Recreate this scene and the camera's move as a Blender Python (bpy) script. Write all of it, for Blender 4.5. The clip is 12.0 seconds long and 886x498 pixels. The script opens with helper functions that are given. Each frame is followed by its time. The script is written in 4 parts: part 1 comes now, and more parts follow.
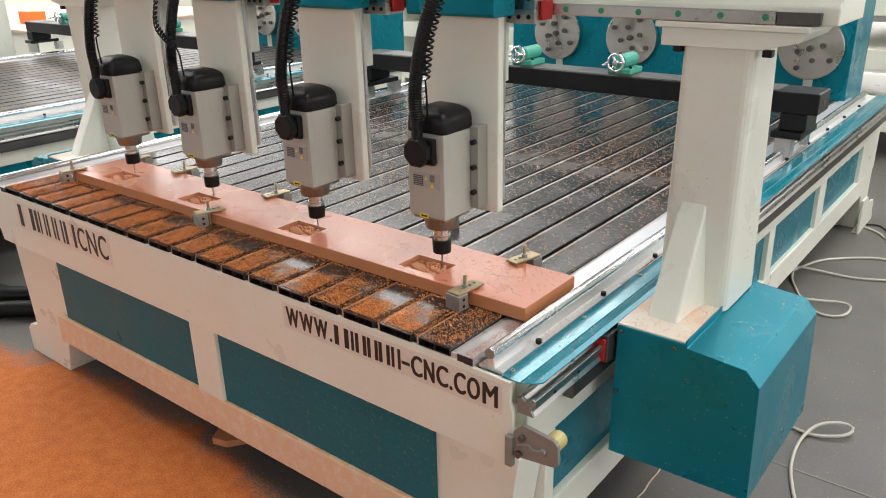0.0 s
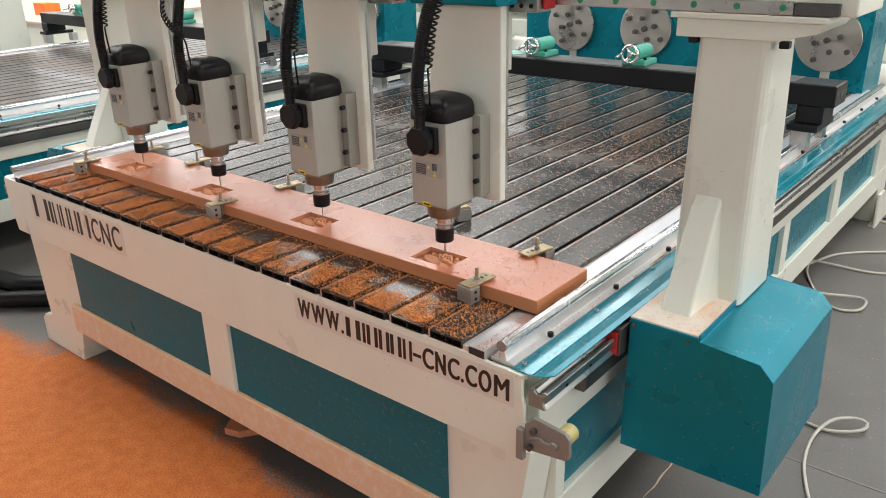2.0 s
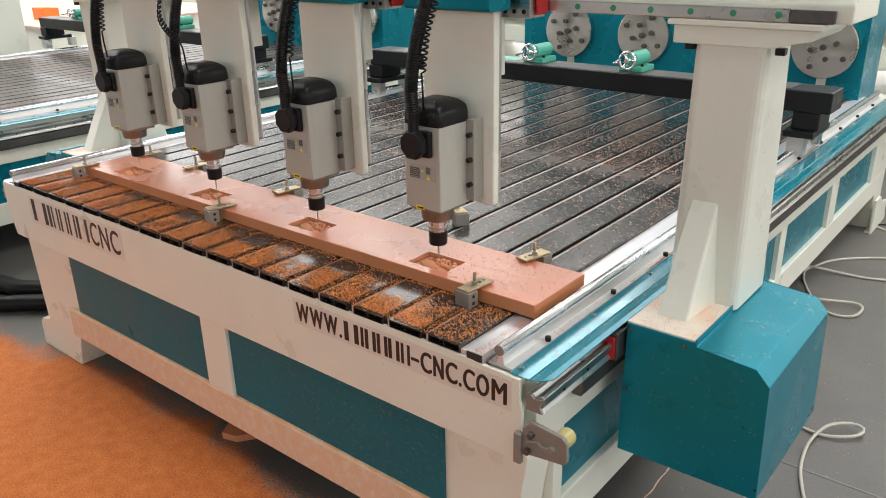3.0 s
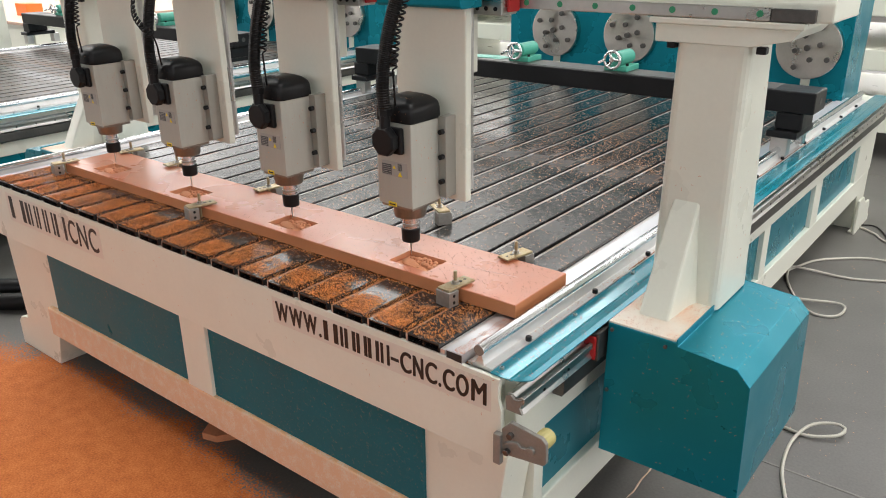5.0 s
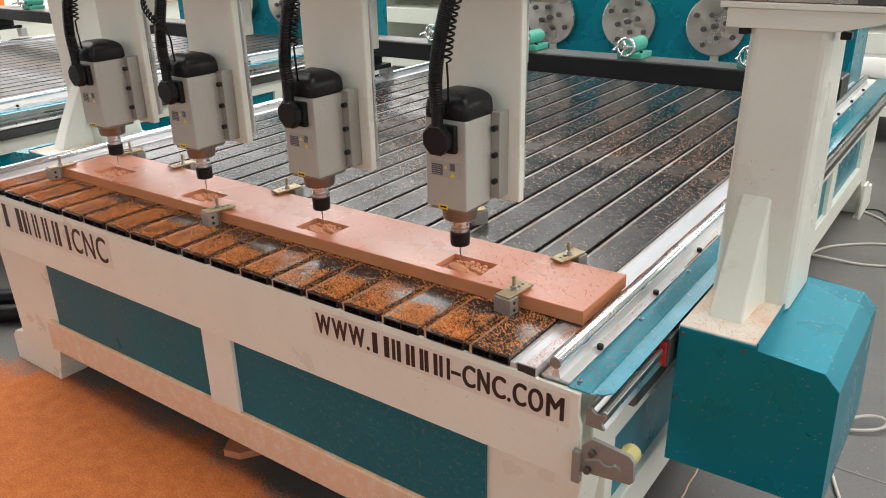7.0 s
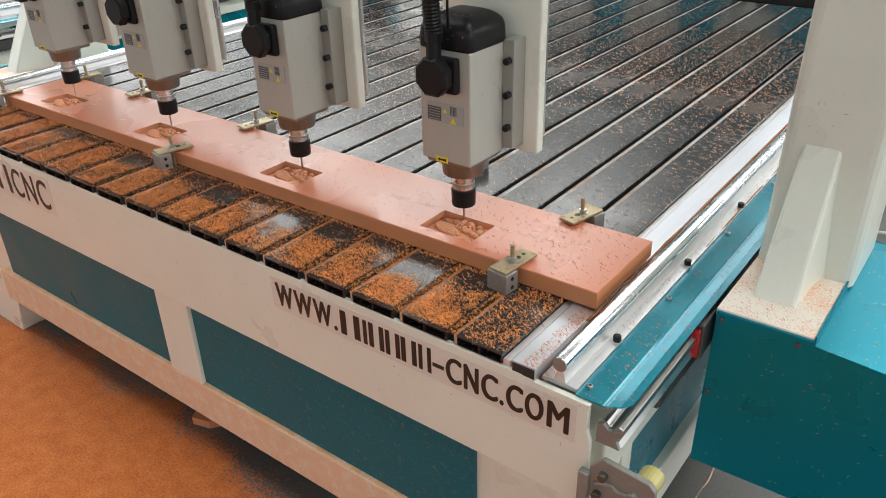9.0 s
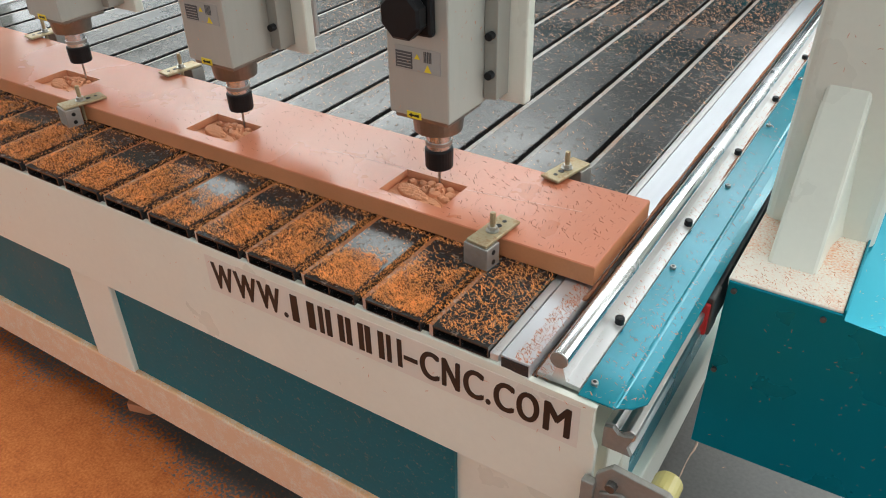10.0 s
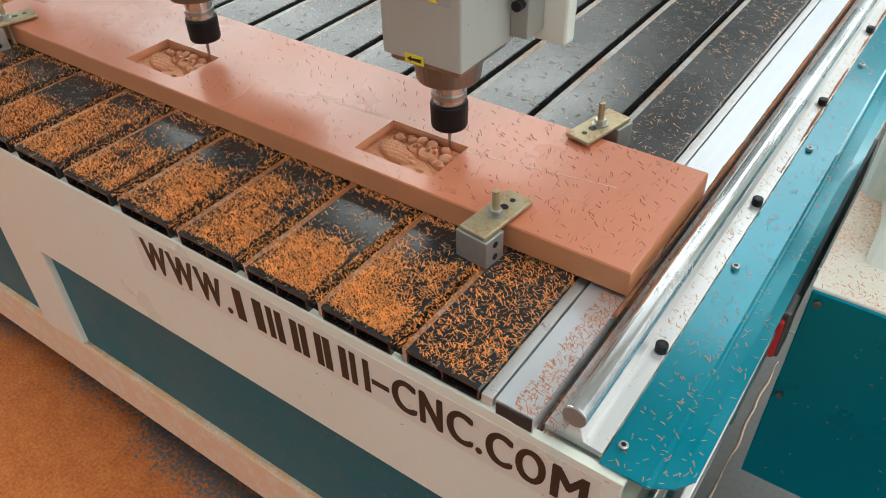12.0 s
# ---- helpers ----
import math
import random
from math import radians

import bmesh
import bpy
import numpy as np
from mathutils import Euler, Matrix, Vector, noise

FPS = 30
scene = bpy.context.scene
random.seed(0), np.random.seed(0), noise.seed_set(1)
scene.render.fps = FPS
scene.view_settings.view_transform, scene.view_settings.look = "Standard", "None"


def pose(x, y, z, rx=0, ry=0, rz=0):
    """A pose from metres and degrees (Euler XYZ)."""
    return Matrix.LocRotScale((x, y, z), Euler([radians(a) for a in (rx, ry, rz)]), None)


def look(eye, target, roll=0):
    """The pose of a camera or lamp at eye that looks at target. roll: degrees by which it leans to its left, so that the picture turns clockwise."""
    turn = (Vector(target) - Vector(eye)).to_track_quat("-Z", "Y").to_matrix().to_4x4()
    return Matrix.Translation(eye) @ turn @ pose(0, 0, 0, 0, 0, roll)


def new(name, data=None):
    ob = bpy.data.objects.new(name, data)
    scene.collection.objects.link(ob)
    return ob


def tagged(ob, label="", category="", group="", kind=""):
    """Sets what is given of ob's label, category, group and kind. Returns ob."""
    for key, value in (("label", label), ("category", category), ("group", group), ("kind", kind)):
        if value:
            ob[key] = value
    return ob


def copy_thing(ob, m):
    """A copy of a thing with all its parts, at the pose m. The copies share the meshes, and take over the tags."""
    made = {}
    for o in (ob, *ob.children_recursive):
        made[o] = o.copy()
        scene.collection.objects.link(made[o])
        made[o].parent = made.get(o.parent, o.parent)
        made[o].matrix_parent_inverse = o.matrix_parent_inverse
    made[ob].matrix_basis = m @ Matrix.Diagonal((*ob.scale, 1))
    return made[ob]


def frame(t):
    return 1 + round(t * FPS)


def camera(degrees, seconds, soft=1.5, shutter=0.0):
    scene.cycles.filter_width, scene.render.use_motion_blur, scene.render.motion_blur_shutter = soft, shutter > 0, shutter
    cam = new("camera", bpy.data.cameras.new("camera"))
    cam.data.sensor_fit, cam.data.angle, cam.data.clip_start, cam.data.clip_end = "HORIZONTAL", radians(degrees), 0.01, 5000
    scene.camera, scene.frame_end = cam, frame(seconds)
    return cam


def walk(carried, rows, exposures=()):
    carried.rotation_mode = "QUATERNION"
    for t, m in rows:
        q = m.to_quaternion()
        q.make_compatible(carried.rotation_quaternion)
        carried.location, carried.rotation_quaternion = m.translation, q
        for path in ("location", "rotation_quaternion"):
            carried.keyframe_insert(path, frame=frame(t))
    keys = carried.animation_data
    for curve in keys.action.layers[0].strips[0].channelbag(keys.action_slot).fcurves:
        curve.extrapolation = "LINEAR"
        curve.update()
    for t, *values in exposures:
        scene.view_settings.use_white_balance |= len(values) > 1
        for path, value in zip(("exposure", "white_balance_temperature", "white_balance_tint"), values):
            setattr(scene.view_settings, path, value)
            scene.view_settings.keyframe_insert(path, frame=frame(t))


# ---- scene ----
cam = camera(59.1, 12.0, soft=1.0)
PATH = [
    (0, (0.738, -1.145, 1.533), (-0.423, 0.306, 0.794), -1.3),
    (0.5, (0.738, -1.14, 1.531), (-0.424, 0.302, 0.776), -1.5),
    (1, (0.734, -1.138, 1.529), (-0.433, 0.296, 0.766), -1.3),
    (1.5, (0.734, -1.139, 1.53), (-0.441, 0.29, 0.77), -1.4),
    (2, (0.735, -1.141, 1.531), (-0.446, 0.285, 0.774), -1.4),
    (2.5, (0.736, -1.144, 1.529), (-0.445, 0.285, 0.777), -1.3),
    (3, (0.739, -1.148, 1.532), (-0.44, 0.286, 0.788), -1.2),
    (5, (0.744, -1.126, 1.525), (-0.411, 0.326, 0.779), -0.7),
    (5.5, (0.728, -1.114, 1.521), (-0.432, 0.324, 0.754), -0.5),
    (6, (0.675, -1.117, 1.521), (-0.494, 0.307, 0.741), -0.7),
    (6.5, (0.584, -1.134, 1.52), (-0.549, 0.32, 0.744), -1.2),
    (7, (0.512, -1.149, 1.515), (-0.569, 0.346, 0.743), -1.2),
    (7.2, (0.491, -1.152, 1.517), (-0.581, 0.348, 0.741), -0.9),
    (8.8, (0.386, -0.867, 1.471), (-0.705, 0.527, 0.539), -1.6),
    (9, (0.369, -0.838, 1.462), (-0.699, 0.55, 0.496), -1.5),
    (9.5, (0.287, -0.763, 1.438), (-0.703, 0.629, 0.398), -1.3),
    (10, (0.214, -0.686, 1.403), (-0.695, 0.709, 0.294), -1.1),
    (10.5, (0.162, -0.618, 1.376), (-0.687, 0.76, 0.201), -0.6),
    (11, (0.134, -0.533, 1.343), (-0.709, 0.804, 0.118), -0.1),
    (11.5, (0.106, -0.455, 1.318), (-0.764, 0.821, 0.047), -0.7),
    (12, (0.098, -0.413, 1.31), (-0.805, 0.825, 0.025), -1.5),
]
# the camera cools its white balance as it nears the orange bed
TONES = [(0, 0.04, 6700, 16), (7.2, 0.04, 6650, 16), (10, 0.04, 6300, 10), (12, 0.02, 6220, 7)]
walk(cam, [(t, look(eye, target, roll)) for t, eye, target, roll in PATH], TONES)

# ---- world and large lights ----
world = bpy.data.worlds.new("sky")
scene.world = world
world.use_nodes = True
wn = world.node_tree
sky = wn.nodes.new("ShaderNodeTexSky")
sky.sky_type, sky.sun_disc = "NISHITA", False
sky.sun_elevation, sky.sun_rotation = radians(50), radians(140)
wn.nodes["Background"].inputs["Strength"].default_value = 0.12
wn.links.new(sky.outputs[0], wn.nodes["Background"].inputs["Color"])
sun_data = bpy.data.lights.new("sun", "SUN")
sun_data.energy, sun_data.angle, sun_data.color = 0.8, radians(12), (1.0, 0.95, 0.88)
sun = new("sun", sun_data)
sun.matrix_world = look((6, -8, 12), (0, 0, 0))


def daylight(name, at, towards, width, height, watts, colour=(1.0, 0.95, 0.87)):
    """An area lamp that stands for daylight through one opening of the hall."""
    lamp = bpy.data.lights.new(name, "AREA")
    lamp.shape, lamp.size, lamp.size_y = "RECTANGLE", width, height
    lamp.energy, lamp.color = watts, colour
    ob = new(name, lamp)
    ob.matrix_world = look(at, towards)
    return ob


ROOF = 6.5
# Strips out of view; the last two are added as fill.
ROOFLIGHTS = (-11.5, -8.4, -5.3, 1.6, 6.5)
for sx in ROOFLIGHTS:
    daylight("rooflight", (sx, 5.0, ROOF - 0.06), (sx, 5.001, 0), 2.2, 14.0, 480, (0.985, 1.0, 0.92))
SHORT_ROOFLIGHT = (-2.3, -0.1, 6.0, 13.0)
daylight("rooflight", (-1.2, 9.5, ROOF - 0.06), (-1.2, 9.501, 0), 2.2, 7.0, 120, (0.985, 1.0, 0.94))
daylight("unseen_window_light", (-2.0, 15.7, 3.6), (-2.0, 0, 3.0), 24.0, 2.1, 850, (0.99, 1.0, 0.94))
daylight("unseen_window_light", (-14.7, 3.0, 3.6), (0, 3.0, 3.0), 24.0, 2.1, 580, (0.99, 1.0, 0.94))
# Unseen south windows, added as fill on the front faces.
daylight("unseen_window_light", (-2.0, -11.7, 3.6), (-2.0, 0, 2.6), 24.0, 2.1, 250, (0.99, 1.0, 0.93))
# Unseen east windows, added to brighten the right-hand faces.
daylight("unseen_window_light", (11.7, 3.0, 3.6), (0, 3.0, 1.6), 24.0, 2.1, 620, (1.0, 0.99, 0.93))
scene.view_settings.exposure = 0.05


# ---- materials ----
def material(name, base, rough=0.5, metal=0.0, vary=0.12, scale=6.0, fine=90.0, bump=0.1, dust=0.0, dust_colour=(0.62, 0.21, 0.07), coat=0.0, spread=0.0, stretch=(1, 1, 1), dust_scale=7.0, spec=0.5, cling=0.25):
    m = bpy.data.materials.new(name)
    m.use_nodes = True
    t, n = m.node_tree, m.node_tree.nodes
    link = t.links.new
    b = n["Principled BSDF"]
    co = n.new("ShaderNodeTexCoord")
    mp = n.new("ShaderNodeMapping")
    mp.inputs["Scale"].default_value = stretch
    link(co.outputs["Object"], mp.inputs["Vector"])
    big, small = n.new("ShaderNodeTexNoise"), n.new("ShaderNodeTexNoise")
    big.inputs["Scale"].default_value, small.inputs["Scale"].default_value = scale, fine
    big.inputs["Detail"].default_value, small.inputs["Detail"].default_value = 5, 3
    for q in (big, small):
        link(mp.outputs[0], q.inputs["Vector"])
    mix = n.new("ShaderNodeMath")
    mix.operation = "MULTIPLY_ADD"
    mix.inputs[1].default_value = 0.45
    link(small.outputs["Fac"], mix.inputs[0])
    link(big.outputs["Fac"], mix.inputs[2])
    rng = n.new("ShaderNodeMapRange")
    rng.inputs["From Min"].default_value, rng.inputs["From Max"].default_value = 0.4, 1.05
    rng.inputs["To Min"].default_value, rng.inputs["To Max"].default_value = 1 - vary, 1 + vary
    link(mix.outputs[0], rng.inputs["Value"])
    val = rng.outputs[0]
    if spread:
        info, sp = n.new("ShaderNodeObjectInfo"), n.new("ShaderNodeMapRange")
        sp.inputs["To Min"].default_value, sp.inputs["To Max"].default_value = 1 - spread, 1 + spread
        link(info.outputs["Random"], sp.inputs["Value"])
        mu = n.new("ShaderNodeMath")
        mu.operation = "MULTIPLY"
        link(val, mu.inputs[0])
        link(sp.outputs[0], mu.inputs[1])
        val = mu.outputs[0]
    col = n.new("ShaderNodeVectorMath")
    col.operation = "SCALE"
    col.inputs[0].default_value = base
    link(val, col.inputs["Scale"])
    out = col.outputs[0]
    rough_out = n.new("ShaderNodeMapRange")
    rough_out.inputs["From Min"].default_value, rough_out.inputs["From Max"].default_value = 0.3, 0.7
    rough_out.inputs["To Min"].default_value, rough_out.inputs["To Max"].default_value = max(rough - 0.07, 0.03), min(rough + 0.1, 1)
    link(big.outputs["Fac"], rough_out.inputs["Value"])
    r_out = rough_out.outputs[0]
    if dust:
        geo, sep = n.new("ShaderNodeNewGeometry"), n.new("ShaderNodeSeparateXYZ")
        link(geo.outputs["Normal"], sep.inputs[0])
        up = n.new("ShaderNodeMapRange")
        up.inputs["From Min"].default_value, up.inputs["From Max"].default_value = 0.2, 0.9
        up.inputs["To Min"].default_value, up.inputs["To Max"].default_value = cling, 1.0
        link(sep.outputs["Z"], up.inputs["Value"])
        dn, df = n.new("ShaderNodeTexNoise"), n.new("ShaderNodeTexNoise")
        dn.inputs["Scale"].default_value, dn.inputs["Detail"].default_value = dust_scale, 6
        df.inputs["Scale"].default_value = 260
        link(co.outputs["Object"], dn.inputs["Vector"])
        link(co.outputs["Object"], df.inputs["Vector"])
        ad = n.new("ShaderNodeMath")
        ad.operation = "MULTIPLY_ADD"
        ad.inputs[1].default_value = 0.9
        link(df.outputs["Fac"], ad.inputs[0])
        link(dn.outputs["Fac"], ad.inputs[2])
        dr = n.new("ShaderNodeMapRange")
        dr.inputs["From Min"].default_value, dr.inputs["From Max"].default_value = 1.3 - dust * 0.8, 1.5 - dust * 0.5
        link(ad.outputs[0], dr.inputs["Value"])
        mu = n.new("ShaderNodeMath")
        mu.operation = "MULTIPLY"
        mu.use_clamp = True
        link(dr.outputs[0], mu.inputs[0])
        link(up.outputs[0], mu.inputs[1])
        mc = n.new("ShaderNodeMix")
        mc.data_type = "RGBA"
        mc.inputs["B"].default_value = (*dust_colour, 1)
        link(mu.outputs[0], mc.inputs["Factor"])
        link(out, mc.inputs["A"])
        out = mc.outputs["Result"]
        mr = n.new("ShaderNodeMix")
        mr.inputs["B"].default_value = 0.9
        link(mu.outputs[0], mr.inputs["Factor"])
        link(r_out, mr.inputs["A"])
        r_out = mr.outputs["Result"]
    link(out, b.inputs["Base Color"])
    link(r_out, b.inputs["Roughness"])
    b.inputs["Metallic"].default_value = metal
    b.inputs["Specular IOR Level"].default_value = spec
    b.inputs["Coat Weight"].default_value = coat
    b.inputs["Coat Roughness"].default_value = 0.12
    if bump:
        bp = n.new("ShaderNodeBump")
        bp.inputs["Strength"].default_value, bp.inputs["Distance"].default_value = bump, 0.002
        link(mix.outputs[0], bp.inputs["Height"])
        link(bp.outputs[0], b.inputs["Normal"])
    return m


M = {
    "cream": material("cream_paint", (0.755, 0.768, 0.675), 0.32, vary=0.04, bump=0.04, coat=0.2),
    "cream_dusty": material("cream_paint_dusty", (0.76, 0.71, 0.62), 0.42, vary=0.06, bump=0.08, dust=0.52, dust_colour=(0.74, 0.36, 0.2)),
    "cream_peach": material("cream_paint_under_dust", (0.76, 0.71, 0.62), 0.5, vary=0.06, bump=0.1, dust=1.0, dust_colour=(0.74, 0.42, 0.22), cling=0.75, dust_scale=30.0),
    "teal": material("teal_paint", (0.0, 0.215, 0.29), 0.28, 0.5, vary=0.05, bump=0.03, spec=0.2),
    # Darker copy of teal: shade on the front panels in its base, plus sawdust.
    "teal_shaded_dusty": material("teal_paint_shaded_dusty", (0.0, 0.125, 0.165), 0.34, vary=0.1, bump=0.07, dust=0.28, spec=0.2, cling=0.6, dust_colour=(0.36, 0.24, 0.16), dust_scale=70.0),
    "teal_cover": material("teal_cover_paint", (0.0, 0.24, 0.325), 0.16, 0.3, vary=0.05, bump=0.03, coat=0.5),
    "slat": material("black_slat", (0.022, 0.022, 0.023), 0.2, vary=0.2, bump=0.03, dust=0.27, spread=0.15, fine=160, dust_colour=(0.3, 0.18, 0.115), dust_scale=55, spec=0.6),
    "slat_back": material("grey_slat", (0.026, 0.025, 0.024), 0.32, vary=0.25, bump=0.05, dust=0.4, spread=0.2, dust_colour=(0.3, 0.19, 0.13), spec=0.35),
    "alu": material("milled_aluminium", (0.72, 0.74, 0.78), 0.36, 0.75, vary=0.08, bump=0.04, dust=0.1, stretch=(1, 0.1, 1)),
    "alu_dull": material("dull_aluminium", (0.36, 0.35, 0.34), 0.5, 0.7, vary=0.3, bump=0.1, dust=0.5, dust_colour=(0.4, 0.22, 0.13)),
    "alu_dusty": material("dusty_aluminium", (0.55, 0.52, 0.5), 0.4, 0.75, vary=0.15, bump=0.1, dust=1.15, dust_colour=(0.46, 0.19, 0.08)),
    # Near-black base holds the shade between the slats; the dust is brown.
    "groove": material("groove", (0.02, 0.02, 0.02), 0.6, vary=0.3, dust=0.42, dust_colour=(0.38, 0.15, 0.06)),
    "alu_soiled": material("soiled_aluminium", (0.7, 0.69, 0.68), 0.34, 0.55, vary=0.08, bump=0.05, dust=0.26, dust_colour=(0.42, 0.22, 0.13), dust_scale=30, stretch=(1, 0.1, 1)),
    "chrome": material("polished_steel", (0.72, 0.73, 0.75), 0.2, 1.0, vary=0.05, bump=0.02, dust=0.12),
    "steel": material("ground_steel", (0.5, 0.49, 0.47), 0.3, 1.0, vary=0.15, bump=0.08, stretch=(0.15, 1, 1)),
    "rail": material("rail_steel", (0.55, 0.54, 0.52), 0.3, 1.0, vary=0.12, bump=0.05),
    "dark_steel": material("oiled_steel", (0.12, 0.115, 0.11), 0.4, 0.8, vary=0.25, bump=0.1),
    "bracket": material("bracket_steel", (0.25, 0.24, 0.22), 0.5, 0.3, vary=0.22, bump=0.2, fine=140),
    "bronze": material("collar_steel", (0.27, 0.235, 0.2), 0.3, 0.85, vary=0.2, bump=0.08, dust=0.25),
    "spindle": material("spindle_housing", (0.44, 0.44, 0.395), 0.36, 0.15, vary=0.08, bump=0.06, dust=0.22, stretch=(1, 1, 0.12)),
    "spindle_flank": material("spindle_flank", (0.34, 0.335, 0.3), 0.36, 0.3, vary=0.06, bump=0.06, dust=0.2),
    "black": material("black_plastic", (0.008, 0.008, 0.009), 0.38, vary=0.25, bump=0.1, dust=0.1, spec=0.25),
    "black_iron": material("black_casting", (0.009, 0.0095, 0.011), 0.34, vary=0.3, bump=0.15, spec=0.25),
    "rubber": material("black_hose", (0.007, 0.007, 0.0075), 0.45, vary=0.2, bump=0.1, spec=0.25),
    "board": material("tooling_board", (0.57, 0.19, 0.1), 0.27, vary=0.06, bump=0.05, scale=4, fine=60, coat=0.2),
    "board_cut": material("cut_board", (0.66, 0.29, 0.15), 0.65, vary=0.14, bump=0.2, scale=30, fine=300),
    "board_edge": material("sawn_board_edge", (0.55, 0.22, 0.095), 0.55, vary=0.1, bump=0.2, scale=12, fine=220),
    "chips": material("wood_chips", (0.86, 0.31, 0.075), 0.75, vary=0.35, bump=0.0, scale=60),
    "brass": material("yellow_zinc_steel", (0.46, 0.38, 0.24), 0.42, 0.7, vary=0.22, bump=0.15, dust=0.45, dust_colour=(0.42, 0.24, 0.12), dust_scale=40),
    "block": material("clamp_block", (0.33, 0.32, 0.3), 0.42, 0.65, vary=0.25, bump=0.2, dust=0.35, dust_colour=(0.4, 0.24, 0.13), dust_scale=40),
    "red": material("red_plastic", (0.4, 0.012, 0.012), 0.4, vary=0.1),
    "green": material("green_plastic", (0.02, 0.26, 0.13), 0.4, vary=0.1),
    "green_cast": material("green_casting", (0.05, 0.32, 0.24), 0.36, vary=0.12, bump=0.1),
    "joint": material("floor_joint", (0.2, 0.195, 0.18), 0.8, vary=0.3),
    "ink": material("black_ink", (0.012, 0.01, 0.01), 0.4, vary=0.2, bump=0.0),
    "decal": material("clear_decal", (0.7, 0.66, 0.59), 0.3, vary=0.03, bump=0.0),
    "label": material("white_label", (0.36, 0.36, 0.34), 0.4, vary=0.06, bump=0.0),
    "label_grey": material("grey_label", (0.07, 0.075, 0.08), 0.35, vary=0.2, bump=0.0),
    "yellow": material("yellow_label", (0.8, 0.62, 0.03), 0.4, vary=0.06, bump=0.0),
    "pale_board": material("pale_board", (0.6, 0.42, 0.33), 0.6, vary=0.12),
    "floor_wood": material("scrap_board", (0.62, 0.25, 0.12), 0.7, vary=0.2),
    "cable": material("pale_cable", (0.5, 0.48, 0.42), 0.45, vary=0.1),
    "packed": material("packed_dust", (0.3, 0.12, 0.06), 0.95, vary=0.5, bump=0.5, scale=60, fine=400),
    "paper": material("green_paper", (0.16, 0.4, 0.34), 0.6, vary=0.08, bump=0.0),
    "urethane": material("clear_yellow_rubber", (0.48, 0.42, 0.16), 0.22, vary=0.06, bump=0.02),
    "orange": material("orange_box", (0.85, 0.16, 0.02), 0.5, vary=0.1),
    "wall": material("hall_wall", (0.36, 0.35, 0.33), 0.8, vary=0.08, scale=1.0),
    "roof": material("hall_roof", (0.3, 0.31, 0.32), 0.7, vary=0.08, scale=1.0),
}


def floor_material():
    """Grey painted concrete under a drift of orange dust that thins out to a speckled edge."""
    m = bpy.data.materials.new("concrete_with_dust")
    m.use_nodes = True
    t, n = m.node_tree, m.node_tree.nodes
    link = t.links.new
    b = n["Principled BSDF"]
    co = n.new("ShaderNodeTexCoord")

    def noise_of(scale, detail=4):
        q = n.new("ShaderNodeTexNoise")
        q.inputs["Scale"].default_value, q.inputs["Detail"].default_value = scale, detail
        link(co.outputs["Object"], q.inputs["Vector"])
        return q.outputs["Fac"]

    def math(op, a, c, d=None):
        q = n.new("ShaderNodeMath")
        q.operation = op
        for i, v in enumerate((a, c, d)):
            if v is None:
                continue
            if isinstance(v, (int, float)):
                q.inputs[i].default_value = v
            else:
                link(v, q.inputs[i])
        return q.outputs[0]

    def ramp(value, stops):
        q = n.new("ShaderNodeValToRGB")
        while len(q.color_ramp.elements) < len(stops):
            q.color_ramp.elements.new(0.5)
        for e, (p, c) in zip(q.color_ramp.elements, stops):
            e.position, e.color = p, (*c, 1)
        link(value, q.inputs[0])
        return q.outputs[0]

    grey = ramp(math("MULTIPLY_ADD", noise_of(120), 0.4, math("MULTIPLY", noise_of(1.6, 6), 0.7)),
                [(0.3, (0.085, 0.082, 0.077)), (0.75, (0.165, 0.16, 0.15))])
    drift = ramp(math("MULTIPLY_ADD", noise_of(160), 0.75, math("MULTIPLY", noise_of(22, 8), 0.4)),
                 [(0.3, (0.32, 0.075, 0.01)), (0.55, (0.54, 0.145, 0.026)), (0.8, (0.68, 0.235, 0.06))])
    sep = n.new("ShaderNodeSeparateXYZ")
    link(co.outputs["Object"], sep.inputs[0])
    # the drift lies in front of the machine: a long tongue, densest near its middle
    dx = math("DIVIDE", math("SUBTRACT", sep.outputs["X"], DRIFT[0]), DRIFT[2])
    dy = math("DIVIDE", math("SUBTRACT", sep.outputs["Y"], DRIFT[1]), DRIFT[3])
    far = math("SQRT", math("ADD", math("MULTIPLY", dx, dx), math("MULTIPLY", dy, dy)), 0)
    edge = math("ADD", math("SUBTRACT", 1.0, far), math("MULTIPLY", math("SUBTRACT", noise_of(3.5, 6), 0.5), 0.2))
    grainy = math("ADD", math("MULTIPLY", edge, 30.0), math("MULTIPLY", math("SUBTRACT", noise_of(120, 2), 0.5), 6.5))
    mask = math("SMOOTH_MIN", math("MAXIMUM", grainy, 0.0), 1.0, 0.2)
    mc = n.new("ShaderNodeMix")
    mc.data_type = "RGBA"
    link(mask, mc.inputs["Factor"])
    link(grey, mc.inputs["A"])
    link(drift, mc.inputs["B"])
    link(mc.outputs["Result"], b.inputs["Base Color"])
    link(math("MULTIPLY_ADD", mask, 0.45, math("MULTIPLY_ADD", noise_of(3, 5), 0.25, 0.28)), b.inputs["Roughness"])
    bp = n.new("ShaderNodeBump")
    bp.inputs["Strength"].default_value, bp.inputs["Distance"].default_value = 0.18, 0.003
    link(math("MULTIPLY", mask, math("ADD", noise_of(220, 3), math("MULTIPLY", noise_of(14, 4), 1.5))), bp.inputs["Height"])
    link(bp.outputs[0], b.inputs["Normal"])
    return m


